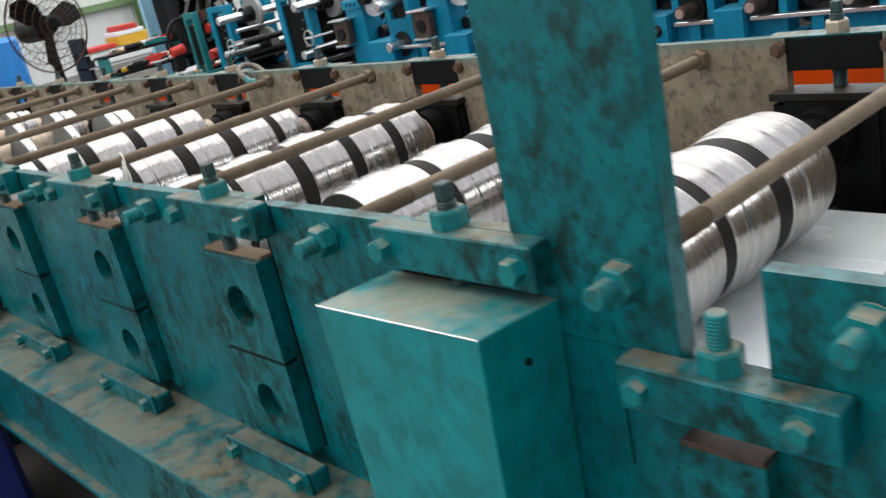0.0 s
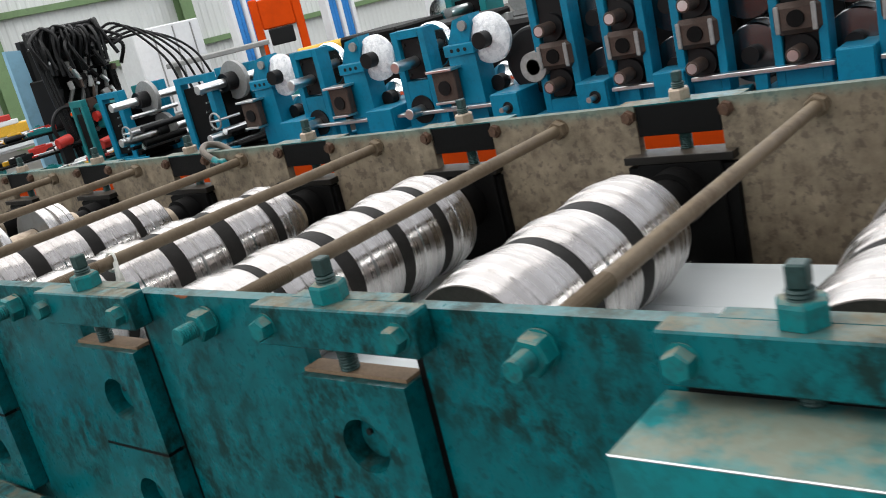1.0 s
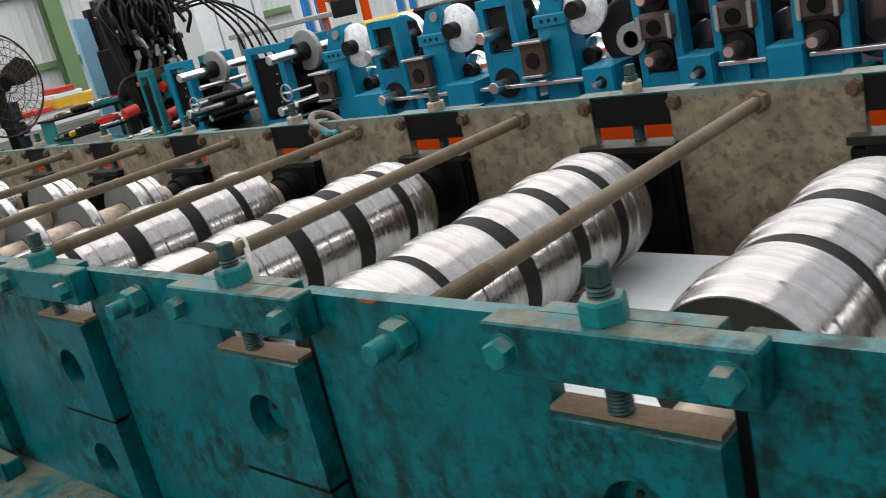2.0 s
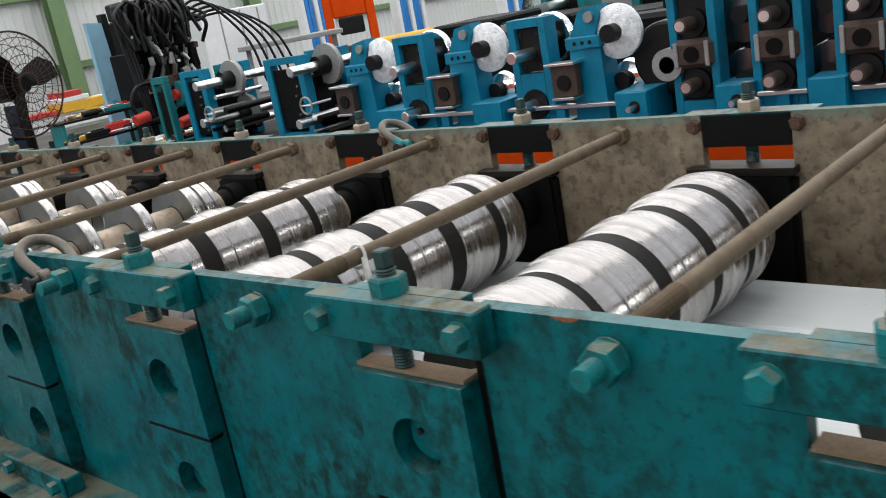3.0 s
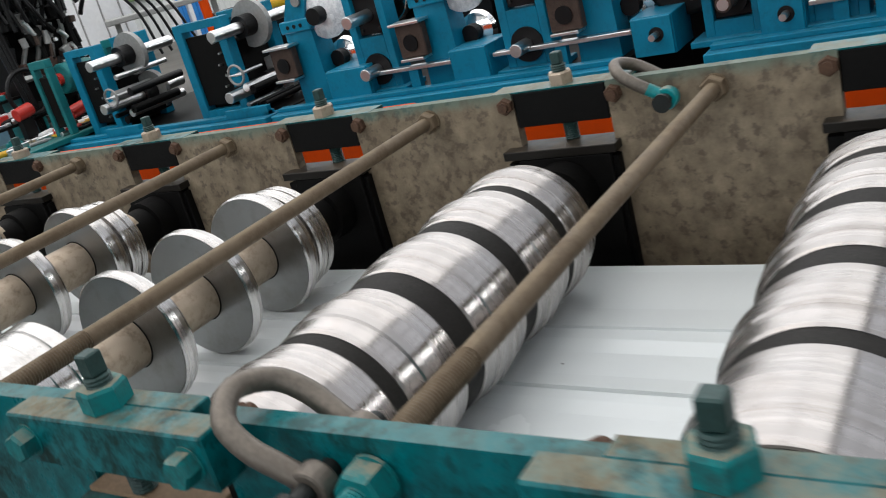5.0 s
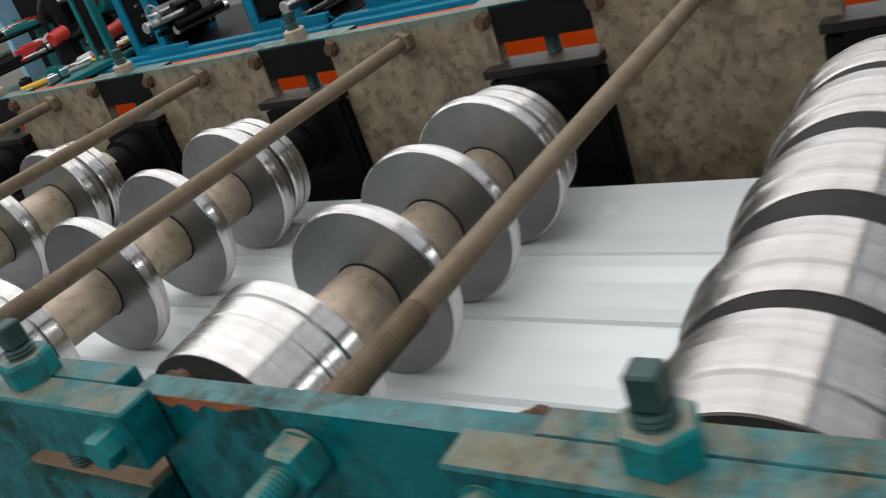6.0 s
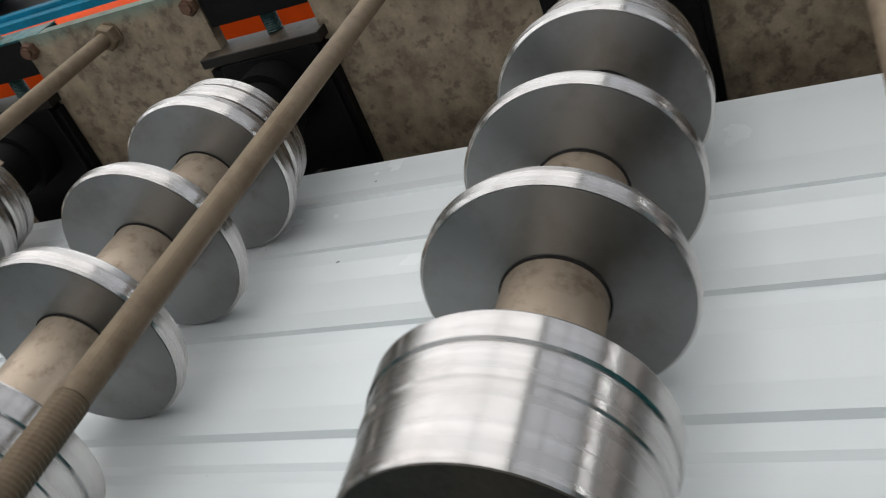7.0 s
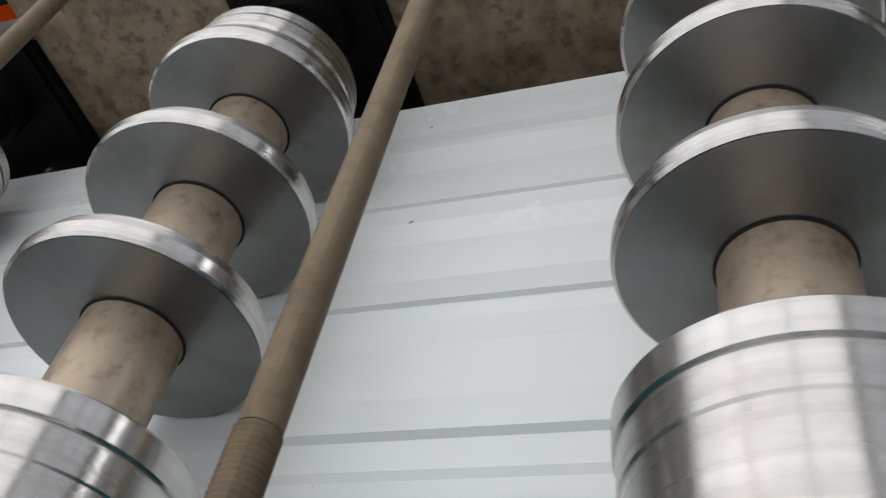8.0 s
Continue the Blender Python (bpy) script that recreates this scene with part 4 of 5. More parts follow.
gear_boxes = [(4.75, 5.05, False), (3.97, 4.20, False), (2.99, 3.19, True), (2.42, 2.61, True), (1.97, 2.15, False), (1.08, 1.25, False), (0.3, 0.5, False)]
for y0, y1, hole in gear_boxes:
    g = thing("gear_box", "blue painted square gear box on the mill bed", "gear box", "mill gear boxes", (3.7, (y0 + y1) / 2, 0.4502))
    h = (y1 - y0) / 2
    part("body", box(B(), 0.03, 0.3, -h, h, 0.0, 0.185, 0.004), BLUE, g)
    part("front_plate", box(B(), 0.014, 0.0298, -h + 0.004, h - 0.004, 0.003, 0.181, 0.003), BLUE, g)
    if hole:
        part("bush", cyl(B(), (0.012, -0.02, 0.1), (0.0138, -0.02, 0.1), 0.035, seg=24), BLACK, g)
        part("shaft_end", cyl(B(), (-0.06, -0.02, 0.1), (0.012, -0.02, 0.1), 0.016, seg=16), BAR_STEEL, g)
for y0, y1 in ((4.21, 4.74), (3.2, 3.96), (2.16, 2.41), (1.26, 1.96), (0.51, 1.07), (-1.0, 0.29)):
    b = thing("drive_bar", "bright steel bar between two gear boxes", "bar", "mill drive bars", (3.78, (y0 + y1) / 2, 0.56))
    part("bar", box(B(), -0.03, 0.03, -(y1 - y0) / 2 + 0.001, (y1 - y0) / 2 - 0.001, 0.0, 0.022, 0.003), BAR_STEEL, b)
    part("support", box(B(), -0.02, 0.02, -0.03, 0.03, -0.1098, -0.0002), BLUE, b)


def stand_a(y, h=0.64):
    """Housing plate with a window and two shaft ends."""
    t = thing("mill_stand", "blue mill stand with a black window and bright shaft ends", "mill stand", "mill stands", (3.8, y, 0.4502))
    w = 0.135
    fr = B()
    box(fr, 0, 0.12, -w, -0.085, 0, h, 0.004)
    box(fr, 0, 0.12, 0.085, w, 0, h, 0.004)
    box(fr, 0.001, 0.119, -0.085, 0.085, h - 0.05, h - 0.001)
    box(fr, 0.001, 0.119, -0.085, 0.085, 0.001, 0.32)
    part("housing", fr, BLUE, t)
    ck = part("chock", box(B(), 0.03, 0.11, -0.083, 0.083, 0.33, h - 0.055, 0.004), BLACK, t, "greasy black chock")
    for dy in (-0.06, 0.06):
        for dz in (0.36, h - 0.09):
            part("bolt", cyl(B(), (0.018, dy, dz), (0.03, dy, dz), 0.01, seg=10), BOLT_DARK, ck)
    part("shaft_end", cyl(B(), (-0.18, 0.0, 0.44), (0.03, 0.0, 0.44), 0.035, seg=24, bev=0.004), BAR_STEEL, t, "bright shaft end")
    part("flange", cyl(B(), (-0.012, 0, 0.14), (-0.0005, 0, 0.14), 0.09, seg=32), BLACK, t, "round black flange")
    part("shaft_end", cyl(B(), (-0.15, 0.0, 0.14), (-0.012, 0.0, 0.14), 0.034, seg=24, bev=0.004), BAR_STEEL, t, "bright shaft end")
    part("foot", box(B(), -0.05, 0.16, -w - 0.05, w + 0.05, 0.0002, 0.03, 0.004), BLUE, t)
    part("roll", cyl(B(), (0.2, -0.02, 0.5), (0.26, -0.02, 0.5), 0.15, seg=40, bev=0.008), CHROME, t, "mirror bright forming roll")
    part("roll_shaft", cyl(B(), (0.1, -0.02, 0.5), (0.7, -0.02, 0.5), 0.03, seg=20), BAR_STEEL, t)
    return t


def stand_b(y):
    """Narrow tower with a leaning head and a brown side bearing."""
    t = thing("edge_roll_stand", "blue side roll stand with a leaning head and chrome roll", "mill stand", "side roll stands", (3.82, y, 0.4502))
    part("tower", prism(B(), [(-0.11, 0.0), (0.11, 0.0), (0.10, 0.43), (-0.10, 0.43)], "X", 0.0, 0.16), BLUE, t)
    part("collar", box(B(), -0.02, 0.17, -0.115, 0.115, 0.4302, 0.50, 0.006), BLUE, t)
    for dy in (-0.05, 0, 0.05):
        part("hole_plug", cyl(B(), (-0.023, dy, 0.465), (-0.0195, dy, 0.465), 0.012, seg=12), BLACK, t)
    part("head", prism(B(), [(-0.07, 0.5002), (0.09, 0.5002), (0.02, 0.64), (-0.10, 0.66), (-0.11, 0.60)], "X", 0.01, 0.13), BLUE, t)
    part("pin", cyl(B(), (-0.01, -0.05, 0.60), (0.0095, -0.05, 0.60), 0.03, seg=20), GREY, t)
    br = part("side_bearing", box(B(), -0.08, -0.0205, 0.03, 0.2, 0.18, 0.36, 0.006), BROWN, t, "brown oily bearing housing")
    part("bearing_bore", cyl(B(), (-0.09, 0.115, 0.26), (-0.0802, 0.115, 0.26), 0.045, seg=24), BLACK, br)
    part("bearing_plate", box(B(), -0.11, 0.01, 0.02, 0.22, 0.3602, 0.375, 0.002), BAR_STEEL, br)
    part("bearing_plate", box(B(), -0.1, 0.0, 0.05, 0.2, 0.163, 0.178, 0.002), BAR_STEEL, br)
    part("white_roll", soft_lathe([(0.18, 0.03), (0.183, 0.06), (0.21, 0.145), (0.215, 0.15), (0.24, 0.15), (0.26, 0.08)], 40), SHINY_WHITE, t, "roll with a shiny crumpled white surface").location = (-0.17, -0.19, 0.50)
    part("roll_hub", cyl(B(), (-0.06, -0.19, 0.50), (0.011, -0.19, 0.50), 0.05, seg=24), BLACK, t)
    part("lower_roll", soft_lathe([(0.0, 0.05), (0.02, 0.10), (0.06, 0.11), (0.07, 0.05)], 32), CHROME, t).location = (0.16, -0.15, 0.22)
    part("lower_hub", cyl(B(), (0.1, -0.15, 0.22), (0.155, -0.15, 0.22), 0.05, seg=20), BLACK, t)
    return t


def soft_lathe(prof, seg):
    return soft_edges_bm(lathe(B(), prof, seg))


def stand_c(y, h=0.95):
    """Heavy stand: blue posts, black chocks, brown flange, three shaft ends, dark rolls beside it."""
    t = thing("fin_pass_stand", "blue mill stand with black chocks and dark rolls", "mill stand", "heavy mill stands", (3.8, y, 0.4502))
    fr = B()
    box(fr, 0.0, 0.12, 0.085, 0.13, 0, h, 0.004)
    box(fr, 0.0, 0.12, -0.13, -0.085, 0, h, 0.004)
    box(fr, 0.001, 0.119, -0.085, 0.085, 0.001, 0.1)
    box(fr, 0.001, 0.119, -0.085, 0.085, h - 0.06, h - 0.001)
    part("housing", fr, BLUE, t)
    ck = part("chock", box(B(), 0.03, 0.11, -0.083, 0.083, 0.105, h - 0.065, 0.004), BLACK, t, "greasy black chock")
    fl = part("adjuster", box(B(), -0.03, 0.0295, -0.11, 0.11, 0.27, 0.42, 0.025), BROWN, t, "brown oily adjuster plate")
    part("bore", cyl(B(), (-0.042, 0.0, 0.345), (-0.0302, 0.0, 0.345), 0.04, seg=24), BLOCK_BLACK, fl)
    for dy in (-0.085, 0.085):
        part("strap", box(B(), -0.04, -0.0302, dy - 0.012, dy + 0.012, 0.28, 0.41, 0.004), GREY, fl)
    for zc, r in ((0.19, 0.036), (0.50, 0.036), (0.75, 0.036)):
        part("hub", cyl(B(), (0.0, 0.0, zc), (0.0295, 0.0, zc), 0.075, seg=28), BLACK, t)
        part("shaft_end", cyl(B(), (-0.13, 0.0, zc), (0.0, 0.0, zc), r, seg=24, bev=0.004), BROWN, t, "oily shaft end")
        part("shaft_tip", cyl(B(), (-0.134, 0.0, zc), (-0.1302, 0.0, zc), 0.026, seg=20), BAR_STEEL, t)
    for zc in (0.18, 0.50):
        part("forming_roll", soft_lathe([(0.16, 0.05), (0.165, 0.145), (0.19, 0.15), (0.2, 0.12), (0.28, 0.115), (0.29, 0.155), (0.32, 0.155), (0.33, 0.05)], 40), ROLL_BLACK, t, "dark oiled roll with bright rims").location = (0, -0.21, zc)
        part("roll_shaft", cyl(B(), (0.10, -0.21, zc), (0.62, -0.21, zc), 0.045, seg=20), BLACK, t)
    part("foot", box(B(), -0.06, 0.16, -0.19, 0.19, 0.0002, 0.03, 0.004), BLUE, t)
    return t


ROLL_BLACK = steel("oiled_black_roll", (0.12, 0.125, 0.13), 0.25, dirt=0.3)


def stand_d(y, w, z_shafts, coat=None, words="blue"):
    """Open double frame with long bright shafts."""
    t = thing("side_frame", "open " + words + " frame with long bright shafts and a steel disc", "mill stand", "open mill frames", (3.8, y, 0.4502))
    for x in (0.0, 0.42):
        fr = B()
        box(fr, x, x + 0.08, w - 0.07, w, 0, 0.62, 0.004)
        box(fr, x, x + 0.08, -w, -w + 0.07, 0, 0.62, 0.004)
        box(fr, x + 0.001, x + 0.079, -w + 0.07, w - 0.07, 0.57, 0.619)
        box(fr, x + 0.001, x + 0.079, -w + 0.07, w - 0.07, 0.0005, 0.05)
        part("end_frame", fr, coat or BLUE, t)
        part("chock", box(B(), x + 0.02, x + 0.06, -w + 0.072, w - 0.072, 0.08, 0.53), BLOCK_BLACK, t)
    for k, zc in enumerate(z_shafts):
        part("shaft", cyl(B(), (-0.16, -0.26 + 0.02 * k, zc), (0.6, -0.26 + 0.02 * k, zc), 0.036, seg=24, bev=0.004), BAR_STEEL, t, "long bright shaft")
        part("disc", soft_lathe([(0.0, 0.03), (0.001, 0.15), (0.04, 0.15), (0.041, 0.03)], 40), GREY, t, "grey steel disc").location = (0.2 + 0.1 * k, -0.26 + 0.02 * k, zc)
        part("collar", cyl(B(), (0.1 + 0.1 * k, -0.26 + 0.02 * k, zc), (0.199 + 0.1 * k, -0.26 + 0.02 * k, zc), 0.07, seg=24), BLACK, t)
    # black mass added so that the frame's inside stays dark
    part("dark_filler", box(B(), 0.1, 0.4, -w + 0.03, w + 0.12, 0.001, 0.46, 0.02), BLOCK_BLACK, t, "black box darkening the inside of the open frame")
    rf = random.Random(int(y * 100))
    for k in range(7):
        dy, zc = rf.uniform(-0.45, -0.2), rf.uniform(0.03, 0.4)
        part("spindle", cyl(B(), (-0.05, dy, zc), (0.3 + rf.uniform(0, 0.2), dy, zc), rf.uniform(0.012, 0.04), seg=14), (BLOCK_BLACK, BAR_STEEL, BLACK, GREY)[k % 4], t)
    for k in range(6):
        part("bolt", cyl(B(), (-0.006, -w + 0.1 + 0.03 * (k % 2), 0.12 + 0.07 * k), (0.0195, -w + 0.1 + 0.03 * (k % 2), 0.12 + 0.07 * k), 0.007, seg=8), BAR_STEEL, t)
    part("bed_bar", box(B(), -0.14, -0.1, -0.5, -0.14, 0.001, 0.06, 0.003), BLUE, t)
    hw = [(-0.14, -0.34 + 0.06 * math.cos(a), 0.27 + 0.06 * math.sin(a)) for a in [i * math.pi / 12 for i in range(25)]]
    part("hand_wheel", tube(B(), hw, 0.008, 8), GREY, t, "dull hand wheel")
    part("wheel_spoke", tube(B(), [(-0.14, -0.398, 0.27), (-0.14, -0.282, 0.27)], 0.007, 6), BAR_STEEL, t)
    part("wheel_shaft", tube(B(), [(-0.14, -0.34, 0.27), (0.1, -0.34, 0.27)], 0.01, 8), BAR_STEEL, t)
    return t


for y in (4.72, 3.77):
    stand_a(y)
for y in (5.24, 4.31, 3.4):
    stand_b(y)
for k, y in enumerate((2.74, 2.31, 1.91, 1.42, 0.95, 0.48, 0.0)):
    stand_c(y)
stand_d(7.22, 0.17, (0.50, 0.2))
for fx, fy in ((3.72, 7.62), (4.3, 7.5)):
    tf = thing("teal_frame", "narrow teal steel frame at the end of the mill", "frame", "teal end frames", (fx, fy, 0.5003))
    for dy in (-0.1, 0.06):
        part("post", box(B(), 0, 0.06, dy, dy + 0.04, 0.0, 0.5, 0.004), TEAL_FAR, tf)
    part("head", box(B(), 0.0, 0.06, -0.1, 0.1, 0.5005, 0.56, 0.004), TEAL_FAR, tf)
    part("gear_block", box(B(), 0.01, 0.05, -0.055, 0.055, 0.06, 0.44, 0.008), BLOCK_BLACK, tf)
# black boxes added to darken the gaps between the stands
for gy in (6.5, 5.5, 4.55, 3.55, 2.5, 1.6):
    gc = thing("dark_filler", "black box added to darken the gap behind the mill stands", "gear case", "mill gear cases", (4.66, gy, 0.4482))
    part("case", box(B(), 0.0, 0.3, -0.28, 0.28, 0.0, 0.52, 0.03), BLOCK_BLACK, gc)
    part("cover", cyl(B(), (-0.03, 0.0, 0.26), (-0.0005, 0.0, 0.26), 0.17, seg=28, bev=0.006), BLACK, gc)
    part("filler_cap", cyl(B(), (0.12, 0.1, 0.5205), (0.12, 0.1, 0.57), 0.03, seg=12), GREY, gc)
stand_d(6.02, 0.22, (0.52, 0.14))
mt = thing("motor_housing", "black motor housing with a round ring flange", "motor", at=(3.9, 2.98, 0.4502))
part("body", cyl(B(), (0.05, 0, 0.32), (0.8, 0, 0.32), 0.2, seg=36, bev=0.02), BLACK, mt)
part("ring", soft_lathe([(-0.12, 0.045), (-0.12, 0.085), (0.0, 0.085), (0.0, 0.045), (-0.12, 0.045)], 32), GREY, mt, "dull grey ring flange").location = (0, -0.09, 0.3)
part("cradle", box(B(), 0.1, 0.7, -0.12, 0.12, 0.0002, 0.14), BLOCK_BLACK, mt)
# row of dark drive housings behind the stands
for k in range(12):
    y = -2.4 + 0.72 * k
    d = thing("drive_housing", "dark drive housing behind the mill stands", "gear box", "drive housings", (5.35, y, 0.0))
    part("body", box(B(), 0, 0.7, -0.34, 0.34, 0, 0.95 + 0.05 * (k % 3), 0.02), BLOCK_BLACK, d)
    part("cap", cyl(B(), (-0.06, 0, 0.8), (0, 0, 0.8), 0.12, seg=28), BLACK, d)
    part("coupling", cyl(B(), (-0.55, 0, 0.8), (-0.0602, 0, 0.8), 0.05, seg=20), GREY, d)

# second mill farther back
for k in range(7):
    y = -0.3 + 0.95 * k
    s2 = thing("far_mill_stand", "teal mill stand in the farther row with shafts", "mill stand", "farther mill stands", (6.7, y, 0.0))
    fr = B()
    box(fr, 0, 0.3, -0.24, -0.16, 0, 1.5, 0.006)
    box(fr, 0, 0.3, 0.16, 0.24, 0, 1.5, 0.006)
    box(fr, 0.001, 0.299, -0.16, 0.16, 1.38, 1.499)
    box(fr, 0.001, 0.299, -0.16, 0.16, 0.001, 0.6)
    part("housing", fr, TEAL_FAR, s2)
    part("chock", box(B(), 0.05, 0.25, -0.158, 0.158, 0.602, 1.1), BLOCK_BLACK, s2)
    for zc in (0.75, 1.02):
        part("shaft", cyl(B(), (-0.3, 0.0, zc), (0.05, 0.0, zc), 0.05, seg=20), BAR_STEEL, s2)
        part("roll", soft_lathe([(0.06, 0.05), (0.07, 0.15), (0.2, 0.15), (0.21, 0.05)], 28), GREY if k % 2 else CHROME, s2).location = (0, 0.36, zc)
    part("screw", cyl(B(), (0.15, 0.0, 1.5), (0.15, 0.0, 1.62), 0.03, seg=14), BAR_STEEL, s2)
b2 = thing("far_mill_bed", "teal bed of the farther mill", "machine bed", at=(6.5, 4.4, 0))
part("bed", box(B(), -0.1, 0.9, -4.6, 4.6, 0.3, 0.55, 0.01), TEAL_FAR, b2)
part("rail", box(B(), -0.16, -0.1002, -4.6, 4.6, 0.42, 0.5, 0.005), BAR_STEEL, b2)

# ---- the far end of the aisle ----
# pedestal fan
fan = thing("pedestal_fan", "black industrial pedestal fan with a rusty wire cage", "fan", at=(1.755, 5.84, 0))
part("foot", cyl(B(), (0, 0, 0), (0, 0, 0.05), 0.26, 0.22, seg=32), BLACK, fan)
part("pole", cyl(B(), (0, 0.06, 0.05), (0, 0.06, 1.24), 0.028, seg=16), BLOCK_BLACK, fan)
fd = Vector((0.25, -0.95, 0.0)).normalized()
fm = Matrix.Translation((0, 0, 1.25)) @ fd.to_track_quat("Z", "Y").to_matrix().to_4x4()
cage = part("cage_rim", tube(B(), [fm @ Vector((0.30 * math.cos(a), 0.30 * math.sin(a), 0.0)) for a in [i * math.pi / 20 for i in range(41)]], 0.006, 6), CAGE, fan, "rusty cage rim")
for r, d in ((0.26, 0.05), (0.21, 0.07), (0.16, 0.08), (0.11, 0.085), (0.06, 0.085), (0.24, -0.09), (0.16, -0.12)):
    part("wire_ring", tube(B(), [fm @ Vector((r * math.cos(a), r * math.sin(a), d)) for a in [i * math.pi / 20 for i in range(41)]], 0.0025, 5), CAGE, cage)
for i in range(36):
    a = i * math.pi / 18
    c, s_ = math.cos(a), math.sin(a)
    part("wire", tube(B(), [fm @ Vector(p) for p in [(0.05 * c, 0.05 * s_, 0.085), (0.16 * c, 0.16 * s_, 0.08), (0.26 * c, 0.26 * s_, 0.05), (0.30 * c, 0.30 * s_, 0.0), (0.24 * c, 0.24 * s_, -0.09), (0.12 * c, 0.12 * s_, -0.13)]], 0.0016, 4), CAGE, cage)
hb = cyl(B(), (0, 0, -0.02), (0, 0, 0.05), 0.045, seg=20)
hb.transform(fm)
hubp = part("rotor_hub", hb, BLOCK_BLACK, fan)
for i in range(3):
    a = i * 2 * math.pi / 3 + 0.35
    pr = [(0.04, -0.035, 0.012), (0.12, -0.07, 0.035), (0.24, -0.075, 0.04), (0.28, 0.0, 0.0), (0.24, 0.06, -0.035), (0.12, 0.055, -0.03), (0.04, 0.035, -0.012)]
    bl = B()
    lo = [bl.verts.new(fm @ (Matrix.Rotation(a, 3, "Z") @ Vector(p))) for p in pr]
    hi = [bl.verts.new(fm @ (Matrix.Rotation(a, 3, "Z") @ Vector((p[0], p[1], p[2] + 0.004)))) for p in pr]
    bl.faces.new(lo)
    bl.faces.new(hi)
    for k in range(7):
        bl.faces.new((lo[k], lo[(k + 1) % 7], hi[(k + 1) % 7], hi[k]))
    bmesh.ops.recalc_face_normals(bl, faces=bl.faces)
    part("blade", bl, BLOCK_BLACK, hubp)
mo = cyl(B(), (0, 0, -0.26), (0, 0, -0.03), 0.085, seg=24, bev=0.02)
mo.transform(fm)
part("motor", mo, BLACK, fan)

# hydraulic manifold with hoses, next to a pale blue guard
hy = thing("hydraulic_unit", "black hydraulic manifold with tangled hoses and fittings", "hydraulic unit", at=(4.25, 8.3, 0))
part("frame", box(box(B(), -0.35, -0.27, -0.1, 0.3, 0, 1.3, 0.01), 0.27, 0.35, -0.1, 0.3, 0, 1.3, 0.01), BLOCK_BLACK, hy)
part("manifold", box(B(), -0.3, 0.3, -0.12, 0.12, 1.3005, 1.42, 0.012), BLACK, hy)
part("tank", box(B(), -0.3, 0.3, -0.1, 0.3, 0.5, 0.9, 0.02), BLOCK_BLACK, hy)
part("upper_manifold", box(B(), -0.32, 0.32, -0.05, 0.2, 1.60, 1.75, 0.012), BLACK, hy)
part("valve_bank", box(B(), -0.31, 0.31, -0.02, 0.24, 0.95, 1.599, 0.02), BLOCK_BLACK, hy, "oily black valve bank")
for i in range(6):
    x = -0.25 + 0.1 * i
    v = part("valve", box(B(), x - 0.035, x + 0.035, -0.16, -0.1205, 1.32, 1.41, 0.006), GREY if i % 2 else BLOCK_BLACK, hy)
    part("fitting", cyl(B(), (x, -0.03, 1.4205), (x, -0.03, 1.5), 0.02, seg=12), WHITE if i in (0, 3, 4) else GREY, hy, "bright hose fitting")
for i in range(4):
    part("strut", tube(B(), [(-0.28 + 0.16 * i, -0.05, 0.92), (-0.1 + 0.1 * i, -0.14, 1.29)], 0.02, 8), GREY, hy)
rng = random.Random(5)
for i in range(30):
    x = -0.3 + 0.6 * rng.random()
    r = rng.uniform(0.08, 0.26)
    x2 = x + rng.uniform(-0.2, 0.16)
    zt = 1.48 + r
    zb = rng.uniform(1.26, 1.5)
    part("hose", tube(B(), curve_pts([(x, -0.04, 1.45), (x + 0.3 * (x2 - x) + rng.uniform(-0.08, 0.08), -0.12, zt), (x2 + rng.uniform(-0.1, 0.1), -0.2 - 0.1 * rng.random(), zt - 0.1), (x2, -0.16 - 0.15 * rng.random(), zb)], 18), rng.uniform(0.011, 0.02), 7), BLACK, hy)
for i in range(5):
    part("hose", tube(B(), curve_pts([(0.15 + 0.05 * i, -0.05, 1.5), (0.42 + 0.09 * i, -0.2, 1.66 - 0.04 * i), (0.72 + 0.09 * i, -0.4, 1.25), (0.78 + 0.11 * i, -0.5, 0.8)], 24), 0.013, 7), BLACK, hy)
for i in range(3):
    part("hose", tube(B(), curve_pts([(-0.28, -0.05, 1.6), (-0.42 - 0.03 * i, -0.2, 1.7), (-0.40 - 0.03 * i, -0.22, 1.2), (-0.36 - 0.02 * i, -0.25, 0.5), (-0.36, -0.2, 0.2)], 24), 0.02, 7), BLACK, hy)
for i in range(14):
    x, z = rng.uniform(-0.3, 0.32), rng.uniform(0.95, 1.28)
    part("fitting", cyl(B(), (x, -0.2, z), (x + rng.uniform(-0.06, 0.06), -0.2, z + rng.uniform(0.05, 0.13)), rng.uniform(0.012, 0.03), seg=10), (GREY, BLOCK_BLACK, BAR_STEEL, BROWN)[i % 4], hy)
for i in range(30):
    x, z = rng.uniform(-0.34, 0.3), rng.uniform(0.52, 1.26)
    w, h = rng.uniform(0.05, 0.13), rng.uniform(0.04, 0.12)
    vb = part("valve_block", box(B(), -w / 2, w / 2, -0.05, 0.05, -h / 2, h / 2, 0.006), (BLOCK_BLACK, BLACK, BLOCK_BLACK, CAGE, GREY)[i % 5], hy)
    vb.location, vb.rotation_euler = (x, rng.uniform(-0.22, -0.08), z), (0, rng.uniform(-0.6, 0.6), rng.uniform(-0.4, 0.4))
    if i % 3 == 0:
        part("plug", cyl(B(), (0, -0.075, 0), (0, -0.0505, 0), 0.014, seg=8), WHITE if i % 2 else BAR_STEEL, vb)
part("side_tank", cyl(B(), (-0.1, -0.28, 0.86), (0.2, -0.28, 0.84), 0.12, seg=28, bev=0.02), TEAL_FAR, hy, "teal cylinder")
